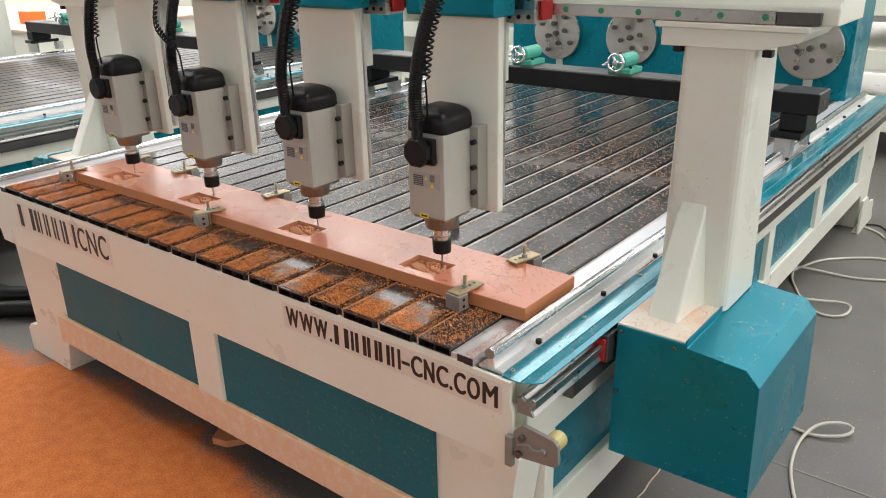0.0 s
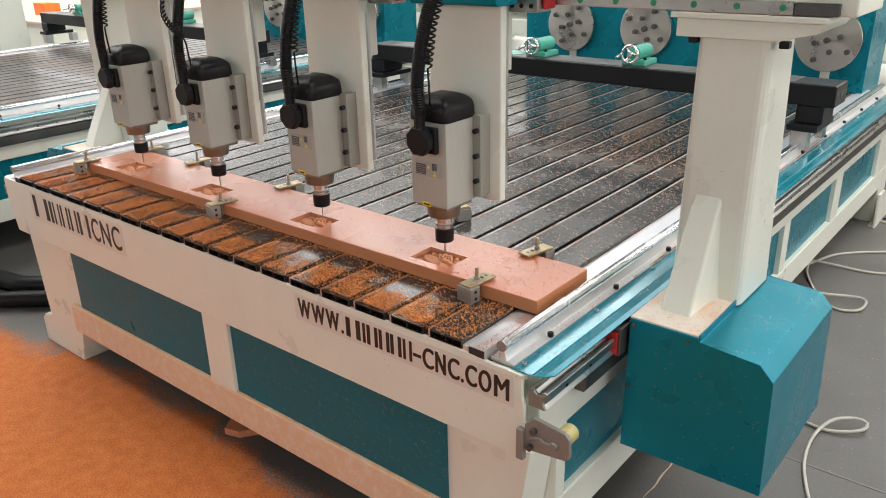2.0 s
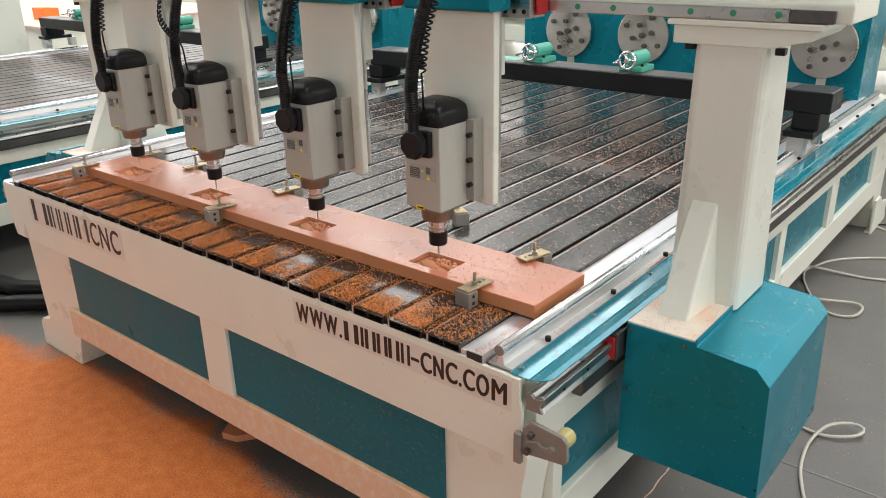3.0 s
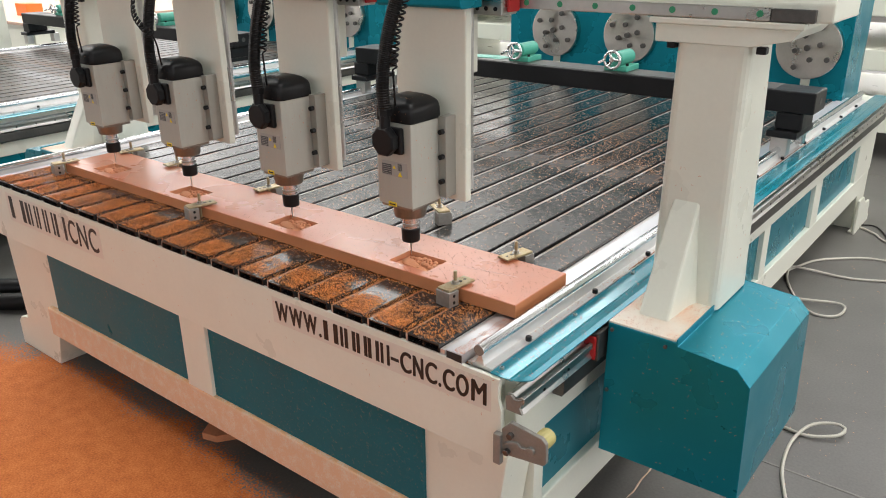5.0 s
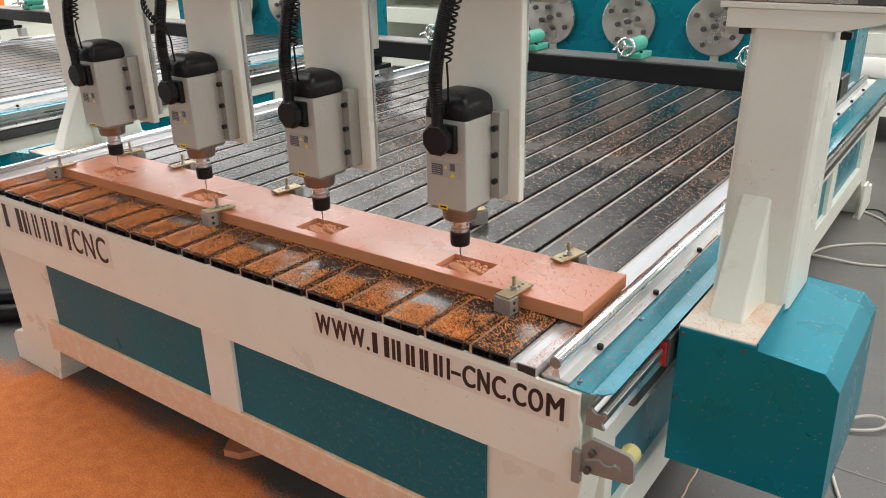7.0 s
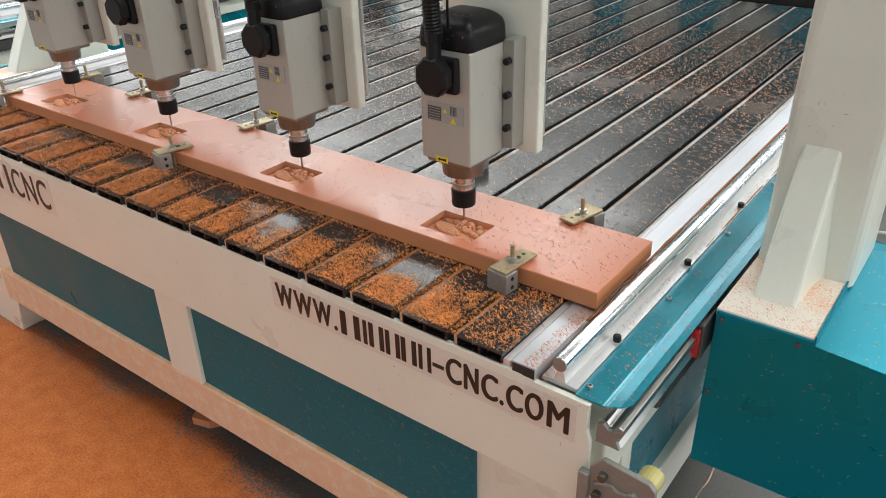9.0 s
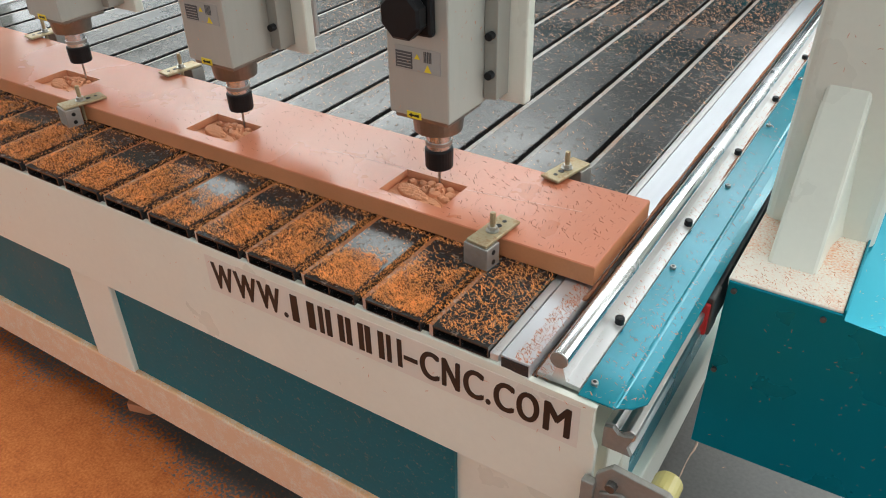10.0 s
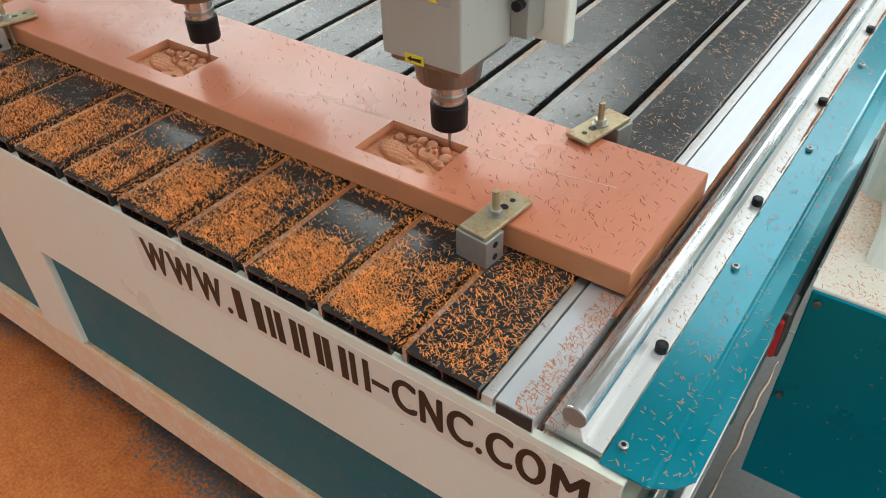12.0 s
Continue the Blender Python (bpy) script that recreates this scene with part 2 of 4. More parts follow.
DRIFT = (-1.55, -1.31, 2.4, 1.4)
M["floor"] = floor_material()
M["turned"] = material("turned_steel", (0.56, 0.53, 0.49), 0.3, 1.0, vary=0.1, bump=0.03)
turn = M["turned"].node_tree
round_grain = turn.nodes.new("ShaderNodeTangent")
round_grain.direction_type, round_grain.axis = "RADIAL", "Y"
lathe = next(q for q in turn.nodes if q.type == "BSDF_PRINCIPLED")
lathe.inputs["Anisotropic"].default_value = 0.85
turn.links.new(round_grain.outputs[0], lathe.inputs["Tangent"])


# ---- mesh helpers ----
def part(name, bm, mat, parent=None, label="", smooth=False):
    me = bpy.data.meshes.new(name)
    bm.normal_update()
    if smooth:
        for f in bm.faces:
            f.smooth = True
    bm.to_mesh(me)
    bm.free()
    me.materials.append(M[mat])
    ob = new(name, me)
    if parent:
        ob.parent = parent
    if label:
        ob["label"] = label
    return ob


def thing(name, label, category, group="", kind="", at=None):
    ob = new(name)
    if at is not None:
        ob.matrix_basis = at
    return tagged(ob, label, category, group, kind)


def hull_faces(bm, rings, close=True):
    """Quads between rings of equal length; the first and last ring are capped."""
    for a, b in zip(rings, rings[1:]):
        for i in range(len(a)):
            j = (i + 1) % len(a)
            bm.faces.new((a[i], a[j], b[j], b[i]))
    if close:
        bm.faces.new(rings[0][::-1])
        bm.faces.new(rings[-1])


def box(x0, x1, y0, y1, z0, z1, bevel=0.0, seg=2, bm=None):
    own = bmesh.new()
    bmesh.ops.create_cube(own, size=1)
    for v in own.verts:
        v.co = Vector(((x0 + x1) / 2 + v.co.x * (x1 - x0), (y0 + y1) / 2 + v.co.y * (y1 - y0), (z0 + z1) / 2 + v.co.z * (z1 - z0)))
    if bevel:
        bmesh.ops.bevel(own, geom=own.edges[:], offset=bevel, segments=seg, profile=0.5, affect="EDGES")
    bmesh.ops.recalc_face_normals(own, faces=own.faces[:])
    return add(bm, own)


def add(bm, own):
    """Join own into bm, if there is one."""
    if bm is None:
        return own
    me = bpy.data.meshes.new("join")
    own.to_mesh(me)
    own.free()
    bm.from_mesh(me)
    bpy.data.meshes.remove(me)
    return bm


def rod(p, q, r, seg=16, r2=None, bevel=0.0, bm=None):
    """A round bar from p to q, of radius r (r2 at q)."""
    own = bmesh.new()
    p, q = Vector(p), Vector(q)
    turn = (q - p).to_track_quat("Z", "Y").to_matrix().to_4x4()
    bmesh.ops.create_cone(own, cap_ends=True, segments=seg, radius1=r, radius2=r if r2 is None else r2, depth=(q - p).length,
                          matrix=Matrix.Translation((p + q) / 2) @ turn)
    if bevel:
        caps = [e for e in own.edges if any(len(f.verts) > 4 for f in e.link_faces)]
        bmesh.ops.bevel(own, geom=caps, offset=bevel, segments=2, profile=0.5, affect="EDGES")
    return add(bm, own)


def prism(points, axis, a, b, bevel=0.0, bm=None):
    """An outline of 2D points drawn out along an axis from a to b. For x the points are (y, z), for y (x, z), for z (x, y)."""
    own = bmesh.new()

    def at(p, d):
        return {"x": (d, p[0], p[1]), "y": (p[0], d, p[1]), "z": (p[0], p[1], d)}[axis]

    rings = [[own.verts.new(at(p, d)) for p in points] for d in (a, b)]
    hull_faces(own, rings)
    if bevel:
        bmesh.ops.bevel(own, geom=own.edges[:], offset=bevel, segments=2, profile=0.5, affect="EDGES")
    bmesh.ops.recalc_face_normals(own, faces=own.faces[:])
    return add(bm, own)


def pipe(points, radii, seg=8, bm=None):
    """A tube along a line of points, with a radius for each."""
    own = bmesh.new()
    pts = [Vector(p) for p in points]
    side, rings = Vector((0.3, 0.9, 0.1)), []
    for i, p in enumerate(pts):
        d = (pts[min(i + 1, len(pts) - 1)] - pts[max(i - 1, 0)]).normalized()
        u = (side - d * side.dot(d)).normalized()
        w, side = d.cross(u), u
        rings.append([own.verts.new(p + (u * math.cos(a) + w * math.sin(a)) * radii[i]) for a in [k * 2 * math.pi / seg for k in range(seg)]])
    hull_faces(own, rings)
    bmesh.ops.recalc_face_normals(own, faces=own.faces[:])
    return add(bm, own)


def curve_points(knots, step):
    """Points at even steps along a smooth line through the knots."""
    ks = [Vector(k) for k in knots]
    ks = [2 * ks[0] - ks[1], *ks, 2 * ks[-1] - ks[-2]]
    dense = []
    for a, b, c, d in zip(ks, ks[1:], ks[2:], ks[3:]):
        for i in range(40):
            t = i / 40
            dense.append(0.5 * (2 * b + (c - a) * t + (2 * a - 5 * b + 4 * c - d) * t * t + (3 * b - a - 3 * c + d) * t ** 3))
    dense.append(ks[-2])
    out, run = [dense[0]], 0.0
    for a, b in zip(dense, dense[1:]):
        run += (b - a).length
        if run >= step:
            out.append(b)
            run = 0.0
    return out


M["scratch"] = material("scratched_board", (0.85, 0.6, 0.48), 0.7, vary=0.1)
M["chips_pale"] = material("pale_chips", (0.74, 0.38, 0.21), 0.75, vary=0.35, bump=0.0, scale=60)
M["chips_dark"] = material("dark_chips", (0.3, 0.085, 0.035), 0.75, vary=0.35, bump=0.0, scale=60)
M["chips_red"] = material("red_chips", (0.6, 0.2, 0.075), 0.75, vary=0.35, bump=0.0, scale=60)


def shavings(name, spots, size, mat, label, category="shavings", face="z"):
    """Many small curled chips in one mesh. spots: (x, y, z, scale); face: the axis off whose surface they stand."""
    verts, faces = [], []
    for x, y, z, s in spots:
        a, ln = random.uniform(0, math.pi), size * s * random.uniform(0.5, 1.4)
        c, d = math.cos(a), math.sin(a)
        w = size * random.uniform(0.042, 0.075)
        bend, tilt = random.uniform(-0.45, 0.45) * ln, random.uniform(0, 0.35) * ln
        base = len(verts)
        for u, lift in ((-0.5, 0.0), (0.0, 0.25), (0.5, 0.1)):
            o = bend * (0.25 - u * u)
            p, q = c * u * ln - d * o, d * u * ln + c * o
            up = 0.0003 + lift * ln * 0.35 + tilt * (u + 0.5) * 0.5
            for e, f, g in ((p - d * w, q + c * w, up), (p + d * w, q - c * w, up + w * 0.8)):
                verts.append({"z": (x + e, y + f, z + g), "y": (x + e, y - g * 0.5, z + f), "x": (x + g * 0.5, y + e, z + f)}[face])
        faces += [(base, base + 1, base + 3, base + 2), (base + 2, base + 3, base + 5, base + 4)]
    me = bpy.data.meshes.new(name)
    me.from_pydata(verts, [], faces)
    me.materials.append(M[mat])
    ob = new(name, me)
    return tagged(ob, label, category, kind="stuff")


# ---- the hall ----
def hall():
    floor = tagged(part("floor", box(-15, 12, -12, 16, -0.2, 0), "floor"), "grey painted concrete floor with drifts of orange sawdust", "floor", kind="structure")
    bm = bmesh.new()
    for y in (1.05, 4.6, -3.0):
        box(-15, 12, y - 0.004, y + 0.004, -0.01, 0.0015, bm=bm)
    for x in (0.62, -7.0):
        box(x - 0.004, x + 0.004, -12, 16, -0.01, 0.0015, bm=bm)
    part("floor_joint", bm, "joint", floor, "dark saw-cut joint line")
    walls = (("wall_north", (-15, 12, 16, 16.2), "y"), ("wall_south", (-15, 12, -12.2, -12), "y"), ("wall_west", (-15.2, -15, -12, 16), "x"), ("wall_east", (12, 12.2, -12, 16), "x"))
    for name, (x0, x1, y0, y1), run in walls:
        w = box(x0, x1, y0, y1, 0, 2.5)
        box(x0, x1, y0, y1, 4.7, ROOF, bm=w)
        if run == "y":
            for k in range(10):
                xx = x0 + (x1 - x0) * k / 9
                box(xx - 0.15, xx + 0.15, y0, y1, 2.5, 4.7, bm=w)
        else:
            for k in range(10):
                yy = y0 + (y1 - y0) * k / 9
                box(x0, x1, yy - 0.15, yy + 0.15, 2.5, 4.7, bm=w)
        tagged(part(name, w, "wall"), "plain light grey workshop wall with a band of windows", "wall", kind="structure")
    edges = [-15] + [e for sx in ROOFLIGHTS for e in (sx - 1.1, sx + 1.1)] + [12]
    bm = bmesh.new()
    x0, x1, y0, y1 = SHORT_ROOFLIGHT
    for a, b in zip(edges[::2], edges[1::2]):
        if a < x0 < b:
            box(a, x0, -12.2, 16.2, ROOF, ROOF + 0.1, bm=bm)
            box(x1, b, -12.2, 16.2, ROOF, ROOF + 0.1, bm=bm)
            box(x0, x1, -12.2, y0, ROOF, ROOF + 0.1, bm=bm)
            box(x0, x1, y1, 16.2, ROOF, ROOF + 0.1, bm=bm)
        else:
            box(a, b, -12.2, 16.2, ROOF, ROOF + 0.1, bm=bm)
    for a, b in zip(edges[1::2], edges[2::2]):
        box(a, b, -12.2, -2.0, ROOF, ROOF + 0.1, bm=bm)
        box(a, b, 12, 16.2, ROOF, ROOF + 0.1, bm=bm)
    tagged(part("ceiling", bm, "roof"), "grey sheet roof with long rooflights", "ceiling", kind="structure")


hall()

# ---- the engraving machine: frame, bed, rails ----
WIDE = 2.35          # the frame runs from x = -WIDE to 0
LONG = 3.62
TOP = 0.728          # top of the bed


def mirrored(x):
    return -WIDE - x


def frame_of_machine(parent, near=True):
    cream, teal = ("cream_peach", "teal_shaded_dusty") if near else ("cream", "teal")
    # front: fascia, legs, posts, rails and panels
    part("fascia", prism([(-2.34, 0.706), (-2.348, 0.696), (-2.348, 0.615), (-2.318, 0.5), (-0.004, 0.5), (-0.003, 0.63), (-0.013, 0.65), (-0.013, 0.685), (-0.008, 0.7), (-0.03, 0.7), (-0.1, 0.701), (-0.13, 0.7065)], "y", -0.004, 0.006, 0.002), "cream", parent, "cream-painted steel front beam with black lettering bars")
    part("front_beam", box(-2.32, -0.03, 0.0065, 0.06, 0.5, 0.692, 0.002), "cream", parent)
    for flip in (False, True):
        pts = [(-0.002, 0.5), (-0.232, 0.5), (-0.232, 0.27), (-0.3, 0.15), (-0.275, 0.0), (0.0, 0.0), (0.0, 0.1), (-0.03, 0.13), (-0.03, 0.3)]
        if flip:
            pts = [(-2.3, 0.5), (-1.96, 0.5), (-1.96, 0.27), (-2.02, 0.15), (-2.065, 0.0), (-2.36, 0.0), (-2.36, 0.1), (-2.335, 0.125), (-2.265, 0.135)]
        part("front_leg", prism(pts, "y", 0.022, 0.13, 0.004), "cream", parent)
    part("front_rail", box(-2.03, -0.2, 0.002, 0.09, 0.15, 0.264, 0.006), cream, parent, "cream bottom rail dusted with orange sawdust")
    part("front_post", box(-1.152, -1.03, 0.0025, 0.08, 0.262, 0.5, 0.003), "cream", parent)
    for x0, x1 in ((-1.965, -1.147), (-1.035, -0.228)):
        part("front_panel", box(x0, x1, 0.014, 0.024, 0.255, 0.502), teal, parent, "teal sheet panel with shade in its colour, filmed with sawdust")
    # both long sides
    for flip in (False, True):
        def X(x):
            return mirrored(x) if flip else x

        def span(x0, x1):
            return (min(X(x0), X(x1)), max(X(x0), X(x1)))

        part("side_beam", box(*span(-0.09, -0.001), 0.05, LONG, 0.5, 0.7, 0.004), "cream", parent)
        part("side_rail", box(*span(-0.08, 0.0), 0.13, LONG - 0.1, 0.19, 0.3, 0.004), "cream", parent)
        posts = ((0.132, 0.172), (0.95, 1.0), (1.72, 1.79), (2.42, 2.53), (3.25, LONG))
        for y0, y1 in posts:
            part("side_post", box(*span(-0.075, -0.0015), y0, y1, 0.295, 0.502, 0.002), "cream", parent)
        for (_, y0), (y1, _) in zip(posts, posts[1:]):
            part("side_panel", box(*span(-0.03, -0.02), y0 - 0.004, y1 + 0.004, 0.29, 0.505), "teal", parent, "flat teal sheet panel")
        part("rear_leg", box(*span(-0.13, -0.002), LONG - 0.2, LONG - 0.01, 0.0, 0.3, 0.004), "cream", parent)
        part("foot_plate", prism([(LONG - 0.3, 0.0), (LONG + 0.02, 0.0), (LONG + 0.02, 0.03), (LONG - 0.01, 0.05), (LONG - 0.01, 0.1), (LONG - 0.03, 0.13), (LONG - 0.12, 0.13), (LONG - 0.2, 0.19), (LONG - 0.3, 0.19)], "x", *span(0.022, 0.034), 0.002), "cream", parent, "cream steel foot with a cut-out edge")
        part("foot_angle", box(*span(-0.002, 0.022), LONG - 0.29, LONG + 0.01, 0.0, 0.012, 0.002), "cream", parent)
        # linear rail and toothed rack on the flank
        y0, y1 = 0.0, LONG - 0.02
        part("linear_rail", prism([(X(0.0), 0.63), (X(0.0), 0.666), (X(0.008), 0.67), (X(0.014), 0.67), (X(0.02), 0.662), (X(0.027), 0.662), (X(0.033), 0.669), (X(0.041), 0.666), (X(0.041), 0.655), (X(0.034), 0.649), (X(0.034), 0.639), (X(0.041), 0.63)], "y", y0 + 0.012, y1, 0.001), "rail", parent, "ground steel linear rail")
        part("rail_cap", prism([(X(0.001), 0.631), (X(0.001), 0.665), (X(0.012), 0.668), (X(0.02), 0.66), (X(0.028), 0.66), (X(0.04), 0.665), (X(0.033), 0.644), (X(0.04), 0.631)], "y", y0 + 0.006, y0 + 0.0125), "bracket", parent)
        part("rack_bar", box(*span(0.0, 0.03), 0.19, y1, 0.58, 0.62, 0.002), "dark_steel", parent, "dark oiled toothed rack")
        bm = bmesh.new()
        for k in range(200):
            yy = 0.195 + k * 0.0169
            box(*span(0.0, 0.024), yy, yy + 0.009, 0.573, 0.5815, bm=bm)
        tagged(part("rack_teeth", bm, "dark_steel", parent), kind="stuff")
        for k in range(36):
            part("rail_screw", rod((X(0.0335), 0.1 + k * 0.1, 0.644), (X(0.0355), 0.1 + k * 0.1, 0.644), 0.004, 8), "black_iron", parent)
        # teal sheet over the rail: flat, a narrow pressed crease, a strip that falls away, rounded at the front
        own = bmesh.new()
        section = ((-0.037, 0.7042), (-0.012, 0.7044), (0.008, 0.7044), (0.0105, 0.7026), (0.0125, 0.7024), (0.0145, 0.7028), (0.03, 0.7014), (0.042, 0.6985))
        corner = (0.004, 0.0035, 0.0035, 0.005, 0.007, 0.0085, 0.018, 0.038)
        rings = [[own.verts.new((X(x), c, z - low)) for (x, z), c in zip(section, corner)] for low in (0, 0.0022)]
        ends = [[own.verts.new((X(x), LONG - 0.03, z - low)) for x, z in section] for low in (0, 0.0022)]
        hull_faces(own, [rings[0] + rings[1][::-1], ends[0] + ends[1][::-1]])
        bmesh.ops.recalc_face_normals(own, faces=own.faces[:])
        part("rail_cover", own, "teal_cover", parent, "glossy teal sheet cover strip with stray shavings")
        for k in range(12):
            yy = 0.03 + k * 0.3
            screw = part("cover_screw", rod((X(-0.026), yy, 0.704), (X(-0.026), yy, 0.7095), 0.005, 12, bevel=0.001), "steel", parent)
            part("socket", rod((X(-0.026), yy, 0.7094), (X(-0.026), yy, 0.7098), 0.0026, 6), "black_iron", screw)
        # round guide rod on its wedge, with cap screws beside it
        part("guide_rod", rod((X(-0.068), 0.008, 0.7425), (X(-0.068), LONG - 0.24, 0.7425), 0.0125, 24, bevel=0.001), "chrome", parent, "polished round steel guide rod")
        part("rod_end", rod((X(-0.068), 0.0068, 0.7425), (X(-0.068), 0.0082, 0.7425), 0.0118, 24), "bracket", parent, "dull sawn rod end")
        part("rod_support", prism([(X(-0.098), 0.7), (X(-0.098), 0.7065), (X(-0.078), 0.7085), (X(-0.0715), 0.732), (X(-0.0645), 0.732), (X(-0.058), 0.7085), (X(-0.0385), 0.7065), (X(-0.0385), 0.7)], "y", 0.012, LONG - 0.24), "alu_soiled", parent, "extruded aluminium wedge under the guide rod")
        for k in range(11):
            yy = 0.16 + k * 0.302
            part("cap_screw", rod((X(-0.045), yy, 0.706), (X(-0.045), yy, 0.717), 0.0068, 12, bevel=0.001), "black_iron", parent, "black socket cap screw")
            part("socket", rod((X(-0.045), yy, 0.7169), (X(-0.045), yy, 0.7173), 0.0034, 6), "ink", parent)
        # plain aluminium edge strip of the bed
        part("edge_strip", box(*span(-0.145, -0.103), -0.002, LONG - 0.3, 0.7015, 0.7245, 0.001), "alu", parent, "bare aluminium bed edge littered with shavings")
        # Dark plate standing for the shade inside the strip's hollow end.
        part("strip_end_shade", box(*span(-0.1435, -0.1045), -0.0034, -0.0015, 0.7045, 0.7215), "groove", parent)
    part("bed_ledge", box(-0.1625, -0.1495, 0.0, LONG - 0.3, 0.7005, 0.719, 0.001), "alu_soiled", parent, "silver ledge beside the last slat")
    part("bed_base", box(-WIDE + 0.1, -0.1, 0.0065, LONG - 0.3, 0.6, 0.7), "groove", parent, "bed channels with shade in their dark colour, full of brown dust")
    part("rear_beam", box(-WIDE, 0, LONG - 0.05, LONG, 0.3, 0.7, 0.004), "cream", parent)


def slat_mesh(name, width, y0, y1, hollow=True):
    """One slat: a boxed plastic section, open at its front end with a web in the middle."""
    w, z0 = width / 2, TOP - 0.02
    bm = box(-w, w, y0 + (0.03 if hollow else 0), y1, z0, TOP, 0.0012, 1)
    if hollow:
        box(-w, w, y0, y0 + 0.0305, TOP - 0.0035, TOP, bm=bm)
        box(-w, w, y0 + 0.001, y0 + 0.0305, z0, z0 + 0.0015, bm=bm)
        for a, b in ((-w, -w + 0.002), (-0.001, 0.001), (w - 0.002, w)):
            box(a, b, y0 + 0.0005, y0 + 0.0305, z0 + 0.0015, TOP - 0.0035, bm=bm)
    me = bpy.data.meshes.new(name)
    bm.to_mesh(me)
    bm.free()
    return me


PITCH, SLAT = 0.115, 0.0935


def bed_slats(parent, mat):
    me = slat_mesh("slat", SLAT, -0.004, LONG - 0.3)
    me.materials.append(M[mat])
    lips = []
    for y0, y1, top, lip_mat in ((0.0, 0.42, 0.7262, "alu_dusty"), (0.4205, LONG - 0.3, 0.7262, "alu_dull")):
        lip = box(-0.0055 if y0 == 0 else -0.0075, 0.0035, y0, y1, 0.7005, top, 0.001)
        lip_me = bpy.data.meshes.new("slot_lip")
        lip.to_mesh(lip_me)
        lip.free()
        lip_me.materials.append(M[lip_mat])
        lips.append(lip_me)
    last = slat_mesh("slat", 0.087, -0.003, LONG - 0.3)
    last.materials.append(M[mat])
    for k in range(18):
        x = -0.2005 - k * PITCH
        ob = new("slat", me if k else last)
        ob.parent, ob.location = parent, (x - 0.0022 if k else -0.207, 0, random.uniform(-0.0008, 0.0008))
        for lip_me in lips:
            lip_ob = new("slot_lip", lip_me)
            lip_ob.parent, lip_ob.location = parent, (x - 0.0525, 0, 0)


def glyph(parent, char, x0, x1, z0, z1, bold):
    """One letter of the built-in font, fitted to a cell of the front beam; shifted copies thicken its strokes."""
    cu = bpy.data.curves.new("letter", "FONT")
    cu.body, cu.extrude = char, 0.02
    ob = new("letter", cu)
    me = bpy.data.meshes.new_from_object(ob)
    bpy.data.objects.remove(ob)
    lo = [min(v.co[i] for v in me.vertices) for i in range(3)]
    hi = [max(v.co[i] for v in me.vertices) for i in range(3)]
    own = bmesh.new()
    shifts = (-1, -0.33, 0.33, 1) if bold else (0,)
    for n, k in enumerate(shifts):
        copy = bmesh.new()
        copy.from_mesh(me)
        for v in copy.verts:
            u, w, d = [(v.co[i] - lo[i]) / (hi[i] - lo[i]) for i in range(3)]
            v.co = (x0 + bold + u * (x1 - x0 - 2 * bold) + k * bold, -0.0038 - (0.0012 + 0.00004 * n) * d, z0 + bold * 0.4 + w * (z1 - z0 - bold * 0.8) + (0.4 if n % 2 else -0.4) * bold)
        add(own, copy)
    part("letter", own, "ink", parent, "black painted letter")


def lettering(parent):
    """Painted words; the maker's name is plain upright bars."""
    part("decal", box(-2.15, -1.52, -0.0045, -0.0035, 0.583, 0.69), "decal", parent, "clear glossy decal film")
    part("decal", box(-0.7, -0.028, -0.0045, -0.0035, 0.618, 0.69), "decal", parent, "clear glossy decal film")
    tall = (("#", -2.13, -2.02), ("|", -2.008, -1.99), ("#", -1.98, -1.935), ("#", -1.925, -1.875), ("#", -1.865, -1.815), ("#", -1.805, -1.735),
            ("C", -1.72, -1.67), ("N", -1.658, -1.604), ("C", -1.592, -1.538))
    wide = (("W", -0.688, -0.64), ("W", -0.637, -0.588), ("W", -0.585, -0.537), (".", -0.533, -0.524), ("#", -0.515, -0.467), ("|", -0.459, -0.45),
            ("#", -0.445, -0.41), ("#", -0.406, -0.373), ("#", -0.37, -0.336), ("#", -0.331, -0.304), ("-", -0.301, -0.277),
            ("C", -0.273, -0.24), ("N", -0.236, -0.206), ("C", -0.201, -0.168), (".", -0.165, -0.157), ("C", -0.153, -0.121), ("O", -0.118, -0.084), ("M", -0.078, -0.039))
    for cells, z0, z1, bold, stroke in ((tall, 0.597, 0.679, 0.0012, 0.22), (wide, 0.628, 0.68, 0.0019, 0.3)):
        for char, x0, x1 in cells:
            if char in "#|":
                w = (x1 - x0) * stroke
                for a, b in ((x0, x0 + w), (x1 - w, x1)) if char == "#" else ((x0, x1),):
                    part("lettering_bar", box(a, b, -0.0052, -0.0038, z0, z1), "ink", parent, "black painted bar")
            elif char == ".":
                glyph(parent, char, x0, x1, z0, z0 + 0.01, 0.0)
            elif char == "-":
                glyph(parent, char, x0, x1, 0.646, 0.654, 0.0)
            else:
                glyph(parent, char, x0, x1, z0, z1, bold)


